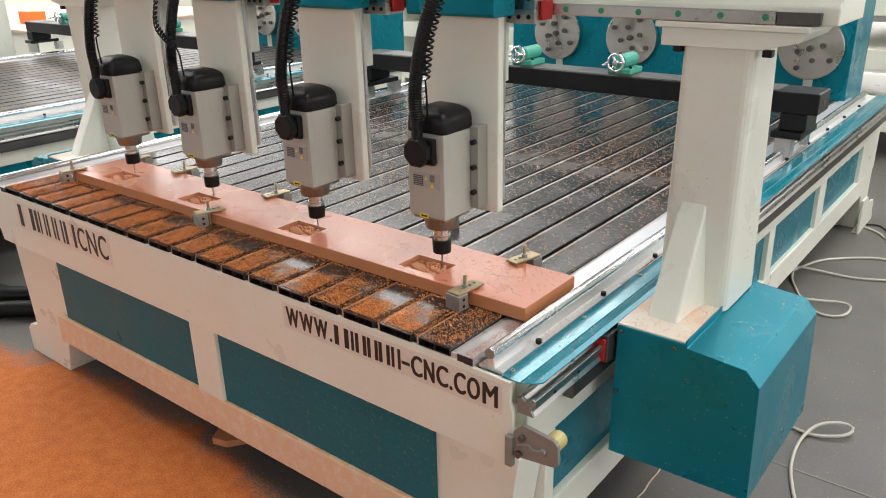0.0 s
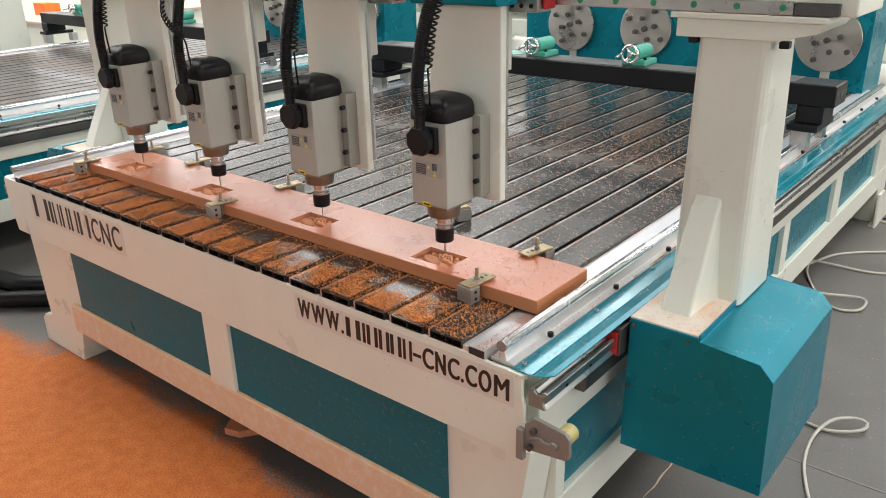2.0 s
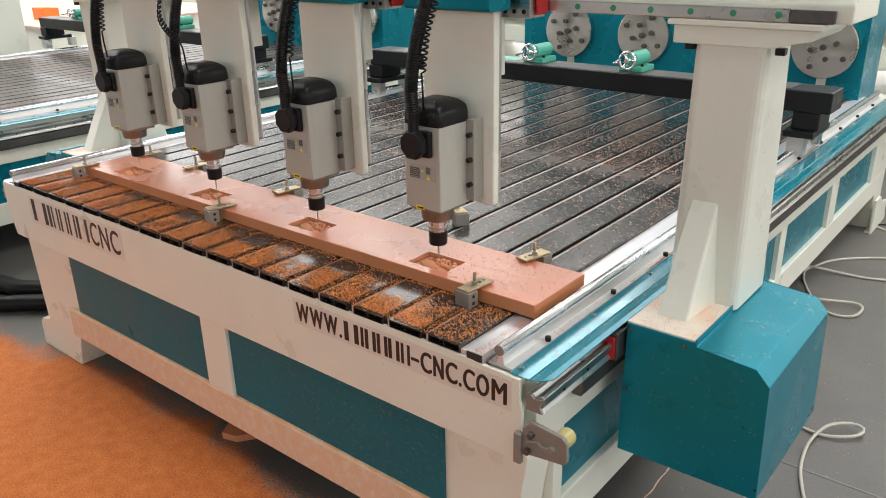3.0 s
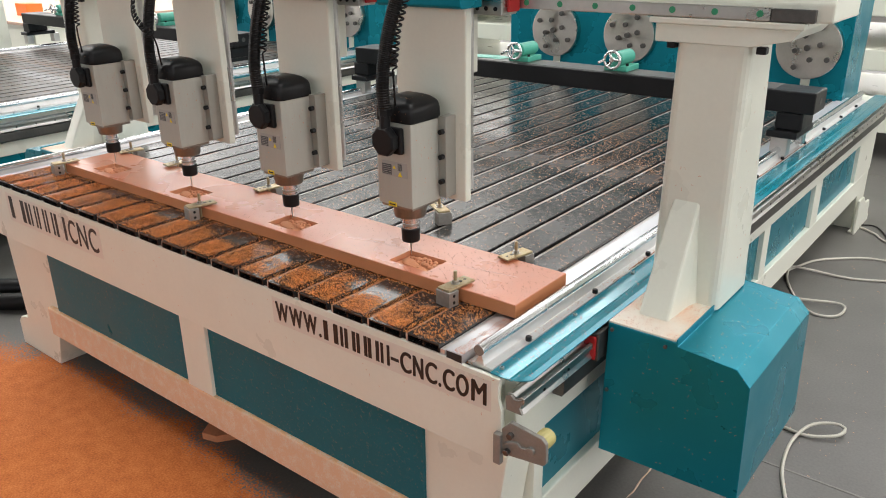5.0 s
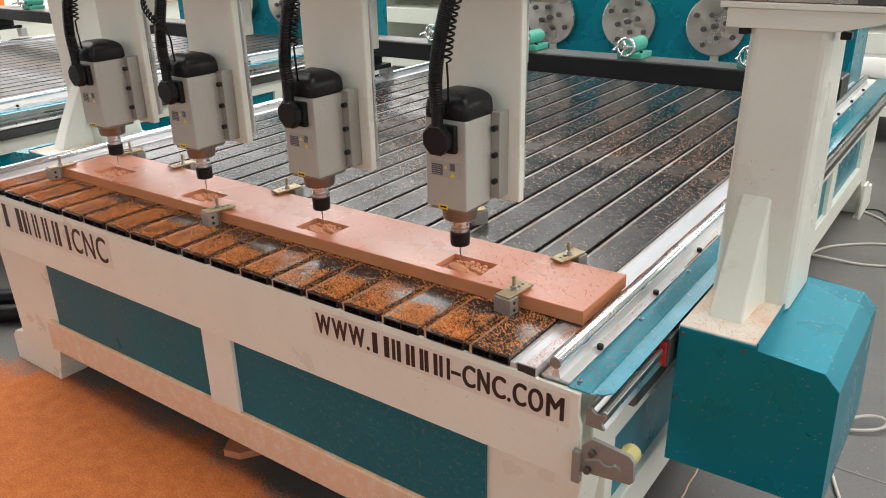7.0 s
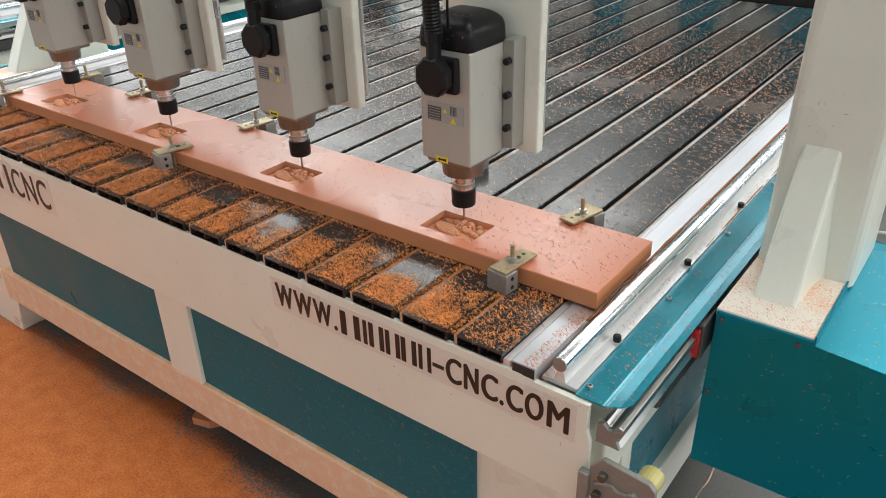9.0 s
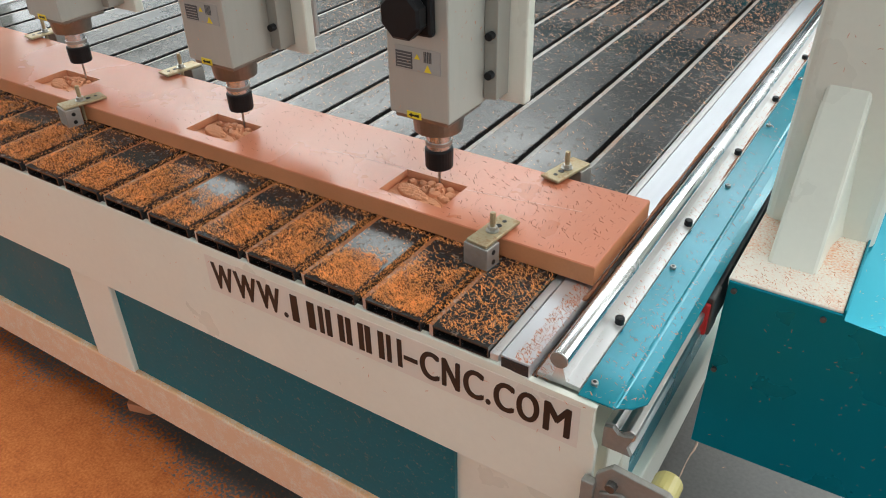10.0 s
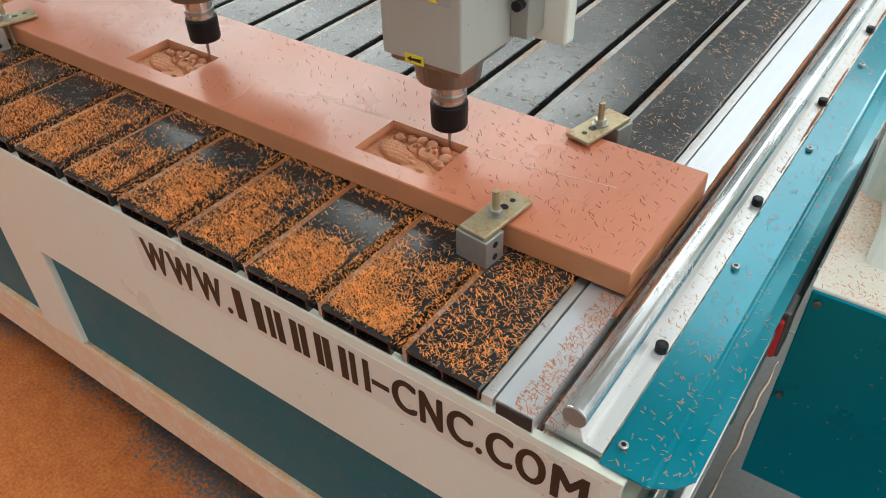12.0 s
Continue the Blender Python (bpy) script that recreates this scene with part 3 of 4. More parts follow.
def bumper(parent):
    """The end stop bolted to the front corner: an angle plate with a rubber buffer."""
    stop = part("end_stop", box(-0.012, 0.006, -0.02, -0.006, 0.51, 0.583, 0.002), "bracket", parent, "grey steel end stop bracket")
    part("stop_plate", prism([(0.004, 0.535), (0.004, 0.595), (0.024, 0.618), (0.098, 0.61), (0.108, 0.6), (0.11, 0.556), (0.103, 0.548)], "y", -0.012, -0.002, 0.0015), "bracket", stop)
    part("buffer", rod((0.088, -0.0015, 0.59), (0.088, 0.032, 0.59), 0.019, 20, bevel=0.003), "urethane", stop, "translucent yellow rubber buffer", smooth=False)
    for x, z in ((0.02, 0.548), (0.028, 0.59)):
        part("bolt", rod((x, -0.022, z), (x, -0.01, z), 0.0075, 8, bevel=0.001), "dark_steel", stop)
    part("stop_bolt", rod((0.076, -0.019, 0.574), (0.076, -0.01, 0.574), 0.009, 14, bevel=0.002), "bracket", stop)
    seam = curve_points([(0.014, -0.013, 0.566), (0.04, -0.013, 0.577), (0.052, -0.013, 0.57), (0.07, -0.014, 0.574)], 0.004)
    part("weld_seam", pipe(seam, [0.0035] * len(seam), 8), "bracket", stop, smooth=True)


machine = thing("engraving_machine", "cream and teal gantry engraving machine with a slatted bed", "machine")
frame_of_machine(machine)
lettering(machine)
bumper(machine)


# ---- the gantry ----
def gantry(parent):
    for flip in (False, True):
        def X(x):
            return mirrored(x) if flip else x

        def span(x0, x1):
            return (min(X(x0), X(x1)), max(X(x0), X(x1)))

        part("drive_cover", prism([(X(0.219), 0.701), (X(0.348), 0.692), (X(0.379), 0.659), (X(0.386), 0.378), (X(0.055), 0.37), (X(0.058), 0.711), (X(0.2165), 0.711)], "y", 0.333, 0.77, 0.0015), "teal", parent, "folded teal sheet cover over the gantry drive")
        part("cover_lip", box(*span(0.2165, 0.2195), 0.334, 0.772, 0.7, 0.719, 0.0008), "teal", parent)
        part("gantry_foot", box(*span(0.056, 0.2155), 0.336, 0.78, 0.7, 0.715, 0.002), "cream_dusty", parent, "cream gantry foot plate strewn with red shavings")
        for x, z in ((0.068, 0.697), (0.194, 0.695), (0.066, 0.54)):
            part("cover_screw", rod((X(x), 0.328, z), (X(x), 0.334, z), 0.0045, 10, bevel=0.001), "dark_steel", parent)
        # column: a box post, deeper at the foot, with a ribbed toe in front
        own = bmesh.new()
        rings = []
        for z, x0, x1, y0, y1 in ((0.705, 0.056, 0.226, 0.54, 0.755), (1.31, 0.07, 0.23, 0.53, 0.69)):
            rings.append([own.verts.new((X(a), b, z)) for a, b in ((x0, y0), (x1, y0), (x1, y1), (x0, y1))])
        hull_faces(own, rings)
        bmesh.ops.recalc_face_normals(own, faces=own.faces[:])
        up = [e for e in own.edges if abs(e.verts[0].co.z - e.verts[1].co.z) > 0.3]
        bmesh.ops.bevel(own, geom=up, offset=0.022, segments=4, profile=0.5, affect="EDGES")
        part("column", own, "cream", parent, "cream cast gantry column with scattered shavings")
        own = bmesh.new()
        rings = []
        for k in range(13):
            f = k / 12
            z, y0 = 0.705 + 0.26 * f, 0.402 + 0.1375 * f ** 1.06
            x0, x1, flare = 0.094 + 0.004 * f, 0.166 - 0.004 * f, 0.02 * (1 - f) + 0.003
            r = 0.006
            rings.append([own.verts.new((X(p), q, z)) for p, q in ((x0, y0 + r), (x0 + 0.002, y0 + 0.002), (x0 + r, y0), (x1 - r, y0), (x1 - 0.002, y0 + 0.002), (x1, y0 + r),
                                                                  (x1 + flare * 0.15, y0 + (0.565 - y0) * 0.6), (x1 + flare * 0.5, y0 + (0.565 - y0) * 0.82), (x1 + flare * 1.3, 0.565), (x0 - flare, 0.565), (x0 - flare * 0.4, y0 + (0.565 - y0) * 0.82), (x0 - flare * 0.1, y0 + (0.565 - y0) * 0.6))])
        hull_faces(own, rings)
        bmesh.ops.recalc_face_normals(own, faces=own.faces[:])
        part("column_toe", own, "cream", parent)
        part("column_cap", prism([(X(0.026), 1.307), (X(0.026), 1.345), (X(0.325), 1.345), (X(0.31), 1.325), (X(0.23), 1.307)], "y", 0.52, 0.74, 0.002), "cream", parent)
        part("cap_plate", box(*span(0.012, 0.33), 0.515, 0.745, 1.3455, 1.358, 0.002), "cream", parent)
        for x in (0.05, 0.24):
            part("cap_bolt", box(*span(x, x + 0.02), 0.53, 0.55, 1.293, 1.3075, 0.002), "black_iron", parent)
        part("bearing_block", box(*span(0.008, 0.05), 0.3055, 0.345, 0.62, 0.69, 0.003), "dark_steel", parent)
        part("bearing_seal", box(*span(0.006, 0.046), 0.296, 0.305, 0.625, 0.682, 0.003), "red", parent, "red plastic rail wiper")
        part("bearing_block", box(*span(0.006, 0.046), 0.35, 0.75, 0.61, 0.685, 0.003), "dark_steel", parent)
    beam = part("cross_beam", prism([(0.535, 1.3585), (0.535, 1.395), (0.55, 1.41), (0.55, 1.62), (0.74, 1.62), (0.74, 1.3585)], "x", mirrored(0.375), 0.375, 0.004), "cream", parent, "cream cross beam of the gantry")
    for z in (1.372, 1.58):
        part("beam_rail", box(mirrored(0.262), 0.262, 0.518, 0.5345, z - 0.0125, z + 0.0135, 0.002), "rail", parent, "steel cross rail with green screw plugs")
        part("rail_stop", box(0.2625, 0.345, 0.519, 0.5345, z - 0.0125, z + 0.012, 0.002), "dark_steel", parent)
    for k in range(29):
        part("screw_plug", rod((0.242 - k * 0.0905, 0.5165, 1.3735), (0.242 - k * 0.0905, 0.519, 1.3735), 0.0068, 14), "green", parent, "green plastic screw plug")


gantry(machine)

# ---- the four spindles ----
HEAD_Y, OFFSETS, LIFTS = 0.300, (0.0, 0.46, 0.952, 1.413), (0.0, 0.003, 0.01, 0.017)


def spindle_motor():
    """A head round its tool's axis: x and y from the axis, z from the floor."""
    head = thing("spindle_motor", "grey square spindle on a cream slide plate with black hose", "spindle", "spindle motors on the gantry")
    plate = part("slide_plate", box(-0.111, 0.111, 0.089, 0.112, 0.89, 1.4, 0.004), "cream", head, "cream slide plate")
    part("slide_cover", prism([(0.05, 1.365), (0.045, 1.37), (0.045, 1.8), (0.13, 1.8), (0.13, 1.365)], "x", -0.13, 0.128, 0.002), "teal", head, "teal cover of the slide")
    for s in (-1, 1):
        part("slide_rail", prism([(s * 0.07, 0.1125), (s * 0.07, 0.14), (s * 0.097, 0.14), (s * 0.097, 0.132), (s * 0.092, 0.126), (s * 0.097, 0.12), (s * 0.097, 0.1125)], "z", 0.912, 1.5, 0.0008), "rail", plate, "steel slide rail")
    part("slide_back", box(-0.066, 0.066, 0.1125, 0.2, 1.2, 1.75, 0.003), "cream", head)
    part("saddle_block", box(0.085, 0.17, 0.15, 0.215, 1.345, 1.42, 0.003), "steel", head, "steel bearing block with dark screw holes")
    part("saddle_seal", box(0.1705, 0.178, 0.17, 0.215, 1.352, 1.395, 0.002), "red", head, "red plastic wiper")
    for x, z in ((0.1, 1.36), (0.125, 1.36), (0.152, 1.36), (0.1, 1.4), (0.125, 1.4), (0.152, 1.4)):
        part("screw_hole", rod((x, 0.1485, z), (x, 0.1515, z), 0.0055, 10), "black_iron", head)
    body = part("spindle_body", box(-0.056, 0.056, -0.055, 0.062, 0.899, 1.109, 0.003), "spindle", head, "silver-grey square spindle housing")
    # fan cover: rounded corners, domed top with a shallow rim
    own = bmesh.new()
    rings = []
    for z, d in ((1.1092, 0.0), (1.113, -0.0006), (1.132, 0.0), (1.142, 0.0012), (1.15, 0.004), (1.156, 0.009), (1.161, 0.0155), (1.165, 0.023), (1.168, 0.032), (1.1695, 0.044)):
        x0, y0, y1 = 0.0575 - d, -0.0565 + d, 0.0635 - d
        c = max(0.014 - d * 0.1, 0.008)
        ring = []
        for cx, cy, a0 in ((x0 - c, y0 + c, -90), (x0 - c, y1 - c, 0), (-x0 + c, y1 - c, 90), (-x0 + c, y0 + c, 180)):
            ring += [own.verts.new((cx + c * math.cos(radians(a0 + q * 22.5)), cy + c * math.sin(radians(a0 + q * 22.5)), z)) for q in range(5)]
        rings.append(ring)
    hull_faces(own, rings)
    bmesh.ops.recalc_face_normals(own, faces=own.faces[:])
    part("fan_cover", own, "black", body, "black plastic fan cover sprinkled with shavings", smooth=True)
    for s in (-1, 1):
        br = part("side_bracket", box(min(s * 0.0565, s * 0.08), max(s * 0.0565, s * 0.08), 0.048, 0.0885, 0.907, 1.113, 0.0015), "spindle_flank", body, "brushed aluminium mounting bracket")
        for z in (0.95, 1.013, 1.076):
            part("bolt", rod((s * 0.07, 0.036, z), (s * 0.07, 0.049, z), 0.0068, 12, bevel=0.001), "black_iron", br, "black socket-head bolt")
    part("nose_flange", box(-0.05, 0.05, -0.049, 0.054, 0.89, 0.8995, 0.003), "bronze", body)
    part("nose_collar", rod((0, 0, 0.86), (0, 0, 0.891), 0.04, 32, 0.044, bevel=0.002), "bronze", body, "brownish steel nose collar")
    part("shaft", rod((0, 0, 0.822), (0, 0, 0.861), 0.0205, 24, bevel=0.001), "chrome", body, "bright steel spindle shaft")
    part("shaft_ring", rod((0, 0, 0.834), (0, 0, 0.84), 0.0225, 24), "steel", body)
    part("collet_nut", rod((0, 0, 0.79), (0, 0, 0.8265), 0.0235, 28, 0.0245, bevel=0.003), "black", body, "black collet nut")
    part("cutter", rod((0, 0, 0.75), (0, 0, 0.7905), 0.0014, 10, 0.003), "steel", body, "thin steel engraving cutter")
    # plug box on the front with gland, hose and coiled lead
    box_at = (-0.003, -0.075, 1.068)
    own = bmesh.new()
    rings = []
    for y, r in ((-0.094, 0.032), (-0.09, 0.0365), (-0.074, 0.0365), (-0.069, 0.033)):
        rings.append([own.verts.new((box_at[0] + r * math.cos(radians(22.5 + 45 * k)), y, box_at[2] + r * math.sin(radians(22.5 + 45 * k)))) for k in range(8)])
    hull_faces(own, rings)
    bmesh.ops.recalc_face_normals(own, faces=own.faces[:])
    plug = part("plug", own, "black", body, "black eight-sided cable plug")
    part("plug_base", box(-0.025, 0.036, -0.07, -0.0545, 1.035, 1.1, 0.005), "black", body)
    part("gland", rod((box_at[0], -0.08, 1.095), (box_at[0], -0.079, 1.13), 0.0135, 10, bevel=0.002), "black", plug)
    part("gland_nut", rod((box_at[0], -0.079, 1.128), (box_at[0], -0.078, 1.146), 0.0165, 6, bevel=0.001), "black", plug)
    pts = curve_points([(box_at[0], -0.078, 1.14), (-0.007, -0.078, 1.2), (0.003, -0.074, 1.28), (0.022, -0.062, 1.37), (0.045, -0.035, 1.46), (0.075, 0.01, 1.56), (0.085, 0.04, 1.66)], 0.0017)
    part("hose", pipe(pts, [0.0165 if k % 2 else 0.0144 for k in range(len(pts))], 12), "rubber", head, "black corrugated cable hose")
    lead = [(0.014, -0.06, 1.15), (0.018, -0.066, 1.2), (0.014, -0.064, 1.235)]
    for k in range(150):
        a = k * 0.75
        z = 1.24 + k * 0.0016
        lead.append((0.012 + 0.01 * math.cos(a) + (z - 1.24) * 0.18, -0.062 + 0.01 * math.sin(a) + max(z - 1.33, 0) * 0.3, z))
    part("coiled_lead", pipe(lead, [0.0026] * len(lead), 6), "rubber", head, "thin black coiled lead", smooth=True)
    # type plate: grey field and small bars that cannot be read
    tag = part("type_plate", box(-0.04, 0.042, -0.0562, -0.0549, 0.975, 1.012), "label", body, "small silver type plate")
    part("plate_field", box(-0.038, -0.008, -0.0568, -0.056, 0.978, 1.004), "label_grey", tag)
    for k in range(5):
        part("plate_bar", box(-0.036, -0.01, -0.0573, -0.0567, 0.9805 + k * 0.0048, 0.9815 + k * 0.0048), "label", tag)
    for k in range(5):
        part("plate_bar", box(0.013 + k * 0.003, 0.0145 + k * 0.003, -0.0568, -0.056, 0.992, 1.009), "label_grey", tag)
    part("warning_mark", prism([(0.013, 0.977), (0.026, 0.977), (0.0195, 0.989)], "y", -0.0568, -0.056), "yellow", tag, "small yellow warning triangle")
    part("warning_mark", prism([(-0.004, 0.995), (0.006, 0.995), (0.001, 1.003)], "y", -0.0568, -0.056), "yellow", tag)
    sticker = part("arrow_sticker", box(-0.022, 0.004, -0.0562, -0.0549, 0.8965, 0.9075), "yellow", body, "yellow sticker with a black arrow")
    part("arrow", prism([(-0.019, 0.902), (-0.013, 0.9055), (-0.013, 0.9033), (0.001, 0.9045), (0.001, 0.8995), (-0.013, 0.9007), (-0.013, 0.8985)], "y", -0.0567, -0.056), "ink", sticker)
    rnd = random.Random(5)
    chips = shavings("cover_chips", [(rnd.uniform(-0.045, 0.045), rnd.uniform(-0.045, 0.04), 1.1655, 1.0) for _ in range(34)], 0.0055, "chips_pale", "pale shavings on the fan cover", "")
    chips.parent = body
    chips = shavings("front_chips", [(rnd.uniform(-0.05, 0.05), -0.0575, rnd.uniform(0.9, 1.15), 0.8) for _ in range(26)], 0.005, "chips_pale", "pale shavings clinging to the housing", "", face="y")
    chips.parent = body
    chips = shavings("flank_chips", [(0.0565, rnd.uniform(-0.05, 0.04), rnd.uniform(0.9, 1.1), 0.8) for _ in range(26)], 0.005, "chips_red", "reddish shavings clinging to the flank", "", face="x")
    chips.parent = body
    return head


first_spindle = spindle_motor()
spindles = [first_spindle] + [copy_thing(first_spindle, pose(0, 0, 0)) for _ in range(3)]


def crossed_lead(head):
    """On one head the coiled lead runs aslant before the hose and drops to the fan cover."""
    for ob in [c for c in head.children if c.name.startswith("coiled_lead")]:
        bpy.data.objects.remove(ob)
    line = curve_points([(-0.055, -0.05, 1.47), (-0.045, -0.075, 1.38), (-0.03, -0.098, 1.31), (0.012, -0.1, 1.268), (0.047, -0.095, 1.25)], 0.0011)
    lead = [p + Vector((0.0075 * math.cos(k * 0.8), 0.0075 * math.sin(k * 0.8) * 0.6, 0.0075 * math.sin(k * 0.8))) for k, p in enumerate(line)]
    lead += curve_points([(0.05, -0.095, 1.247), (0.048, -0.085, 1.22), (0.03, -0.07, 1.18), (0.02, -0.06, 1.15)], 0.006)
    part("coiled_lead", pipe(lead, [0.0026] * len(lead), 6), "rubber", head, "thin black coiled lead hanging aslant", smooth=True)


crossed_lead(spindles[2])


# ---- the workpiece ----
BOARD = (-2.075, -0.102, 0.192, 0.412, 0.7305, 0.7625)
POCKET = (0.123, 0.082, 0.0145)   # length, width, depth
POCKETS = [-0.5 - k for k in (0.0, 0.467, 0.957, 1.42)]
POCKET_Y = 0.218


def relief_height(u, v):
    """Height over the pocket's floor of a carved scene: a scaled fish among pods, round fruit and leaves."""
    h = 0.0012 * (1 + math.sin(9 * u + 4 * v))
    tray = 1 - ((u - 0.72) / 0.26) ** 2 - ((v - 0.2 + 0.5 * (u - 0.72)) / 0.22) ** 2
    if tray > 0:
        h = max(h, 0.0045 + (0.0012 if tray < 0.18 else 0.0))
    fish = 1 - ((u - 0.34) / 0.27) ** 2 - ((v - 0.42 + 0.42 * (u - 0.34)) / 0.21) ** 2
    if fish > 0:
        h = max(h, 0.004 + 0.0085 * math.sqrt(fish) + 0.0011 * math.sin(62 * (u + 0.7 * v)) * math.sin(62 * (u - 0.7 * v)))
    pods = ((0.5, 0.62, 0.13, 0.013), (0.66, 0.62, 0.17, 0.0145), (0.47, 0.86, 0.11, 0.012), (0.6, 0.85, 0.1, 0.0125), (0.36, 0.82, 0.09, 0.009), (0.3, 0.9, 0.07, 0.007), (0.86, 0.66, 0.12, 0.01), (0.78, 0.84, 0.09, 0.011))
    for cu, cv, r, top in pods:
        d = ((u - cu) ** 2 * 2.4 + (v - cv) ** 2) / (r * r)
        if d < 1:
            h = max(h, top * (0.45 + 0.55 * math.sqrt(1 - d)))
        elif d < 1.35:
            h = min(h, 0.003)
    for cu, cv in ((0.62, 0.66), (0.69, 0.7), (0.67, 0.58), (0.73, 0.62), (0.5, 0.6)):
        if (u - cu) ** 2 * 2.4 + (v - cv) ** 2 < 0.0017:
            h -= 0.006
    for cu, cv, tilt, ln in ((0.84, 0.48, -0.5, 0.14), (0.55, 0.36, -0.9, 0.13), (0.2, 0.78, 0.8, 0.08)):
        du, dv = u - cu, v - cv
        a, b = du * math.cos(tilt) + dv * math.sin(tilt), dv * math.cos(tilt) - du * math.sin(tilt)
        leaf = 1 - (a / ln) ** 2 - (b / 0.07) ** 2
        if leaf > 0:
            h = max(h, 0.004 + 0.006 * math.sqrt(leaf) + 0.001 * math.sin(70 * a))
    if abs(u - 0.12) < 0.025 and abs(v - 0.7) < 0.05 or abs(u - 0.76) < 0.04 and abs(v - 0.16) < 0.05:
        h += 0.003 * (math.sin(170 * u) > 0) * (math.sin(120 * v) > 0) - 0.002
    return max(h, 0.0) + 0.0006 * noise.noise(Vector((u * 30, v * 20, 0)))


def carved_board():
    x0, x1, y0, y1, z0, z1 = BOARD
    lw, ww, dp = POCKET
    xs = sorted([x0, x1] + [p for q in POCKETS for p in (q, q + lw)])
    ys = [y0, POCKET_Y, POCKET_Y + ww, y1]
    bm = bmesh.new()
    grid = {(i, j): bm.verts.new((x, y, z1)) for i, x in enumerate(xs) for j, y in enumerate(ys)}
    for i in range(len(xs) - 1):
        for j in range(3):
            if j == 1 and i % 2:
                continue
            bm.faces.new((grid[i, j], grid[i + 1, j], grid[i + 1, j + 1], grid[i, j + 1]))
    rim = [grid[i, 0] for i in range(len(xs))] + [grid[len(xs) - 1, j] for j in (1, 2, 3)] + [grid[i, 3] for i in range(len(xs) - 2, -1, -1)] + [grid[0, j] for j in (2, 1)]
    edge = [bm.verts.new(v.co + Vector((0.0015 * (1 if v.co.x > -0.11 else -1 if v.co.x < -2.07 else 0), 0.0015 * (1 if v.co.y > 0.4 else -1 if v.co.y < 0.2 else 0), -0.0018))) for v in rim]
    low = [bm.verts.new((v.co.x, v.co.y, z0)) for v in edge]
    hull_faces(bm, [rim, edge, low], close=False)
    bm.faces.new(low[::-1])
    bmesh.ops.recalc_face_normals(bm, faces=bm.faces[:])
    for f in bm.faces:
        f.material_index = 1 if abs(f.normal.z) < 0.5 else 0
    board = tagged(part("carved_board", bm, "board"), "long salmon-pink tooling board clamped on the slats, four carved pockets", "board")
    board.data.materials.append(M["board_edge"])
    for q in POCKETS:
        own = bmesh.new()
        n, m = 120, 80
        top = [[own.verts.new((q + lw * i / n, POCKET_Y + ww * j / m, z1 - dp + (0.98 * relief_height(i / n, j / m) if 2 < i < n - 2 and 2 < j < m - 2 else 0))) for j in range(m + 1)] for i in range(n + 1)]
        for i in range(n):
            for j in range(m):
                own.faces.new((top[i][j], top[i + 1][j], top[i + 1][j + 1], top[i][j + 1]))
        loop = [top[i][0] for i in range(n + 1)] + [top[n][j] for j in range(1, m + 1)] + [top[i][m] for i in range(n - 1, -1, -1)] + [top[0][j] for j in range(m - 1, 0, -1)]
        wall = [own.verts.new((v.co.x, v.co.y, z1)) for v in loop]
        hull_faces(own, [loop, wall], close=False)
        for f in own.faces:
            f.smooth = abs(f.normal.z) > 0.2
        part("carved_relief", own, "board_cut", board, "carved relief of fruit and a fish")
    for a, b in ((-0.373, -0.18), (-0.68, -0.505)):
        part("score_line", prism([(a, 0.29 + 0.14 * (a + 0.37) if a > -0.5 else 0.287), (b, 0.29 + 0.17 * (b + 0.37) if a > -0.5 else 0.3), (b, 0.2907 + 0.17 * (b + 0.37) if a > -0.5 else 0.3007), (a, 0.2907 + 0.14 * (a + 0.37) if a > -0.5 else 0.2877)], "z", z1 + 0.00005, z1 + 0.0002), "scratch", board, "thin pale scratch across the board")
    return board


carved_board()


def clamp(x, y, turn):
    """A strap clamp: the stud stands at x, y; the strap reaches over the board."""
    c = thing("strap_clamp", "yellowish steel strap clamp with a stud and aluminium block", "clamp", "clamps holding the board", at=pose(x, y, 0, 0, 0, turn))
    strap = box(-0.0185, 0.0185, -0.042, 0.048, 0.766, 0.7715, 0.0015)
    part("strap", strap, "brass", c, "yellow zinc-plated strap with bolt holes")
    for yy, r in ((0.016, 0.0052), (0.032, 0.0036)):
        part("strap_hole", rod((0, yy, 0.7712), (0, yy, 0.772), r, 12), "black_iron", c)
    part("block", box(-0.022, 0.022, -0.044, -0.012, TOP, 0.7655, 0.0015), "block", c, "drilled aluminium support block")
    for z in (0.738, 0.755):
        part("block_hole", rod((0.0215, -0.028, z), (0.0226, -0.028, z), 0.0042, 10), "black_iron", c)
    part("stud", rod((0, 0, TOP), (0, 0, 0.803), 0.0042, 10, bevel=0.0006), "brass", c, "threaded stud")
    own = bmesh.new()
    for k in range(12):
        z = 0.784 + k * 0.0015
        rod((0, 0, z), (0, 0, z + 0.0007), 0.0046, 10, bm=own)
    part("thread", own, "brass", c)
    part("washer", rod((0, 0, 0.7713), (0, 0, 0.773), 0.0105, 16), "steel", c)
    part("nut", rod((0, 0, 0.773), (0, 0, 0.7795), 0.0078, 6, bevel=0.0006), "steel", c, "steel hexagon nut")
    return c


for x, turn in ((-0.267, -6), (-1.25, -14), (-2.07, -10)):
    clamp(x, 0.19, turn)
for x, turn in ((-0.256, 168), (-1.215, 172), (-1.72, 176), (-2.02, 170)):
    clamp(x, 0.43, turn)
clamp(-0.64, 0.6, 60)


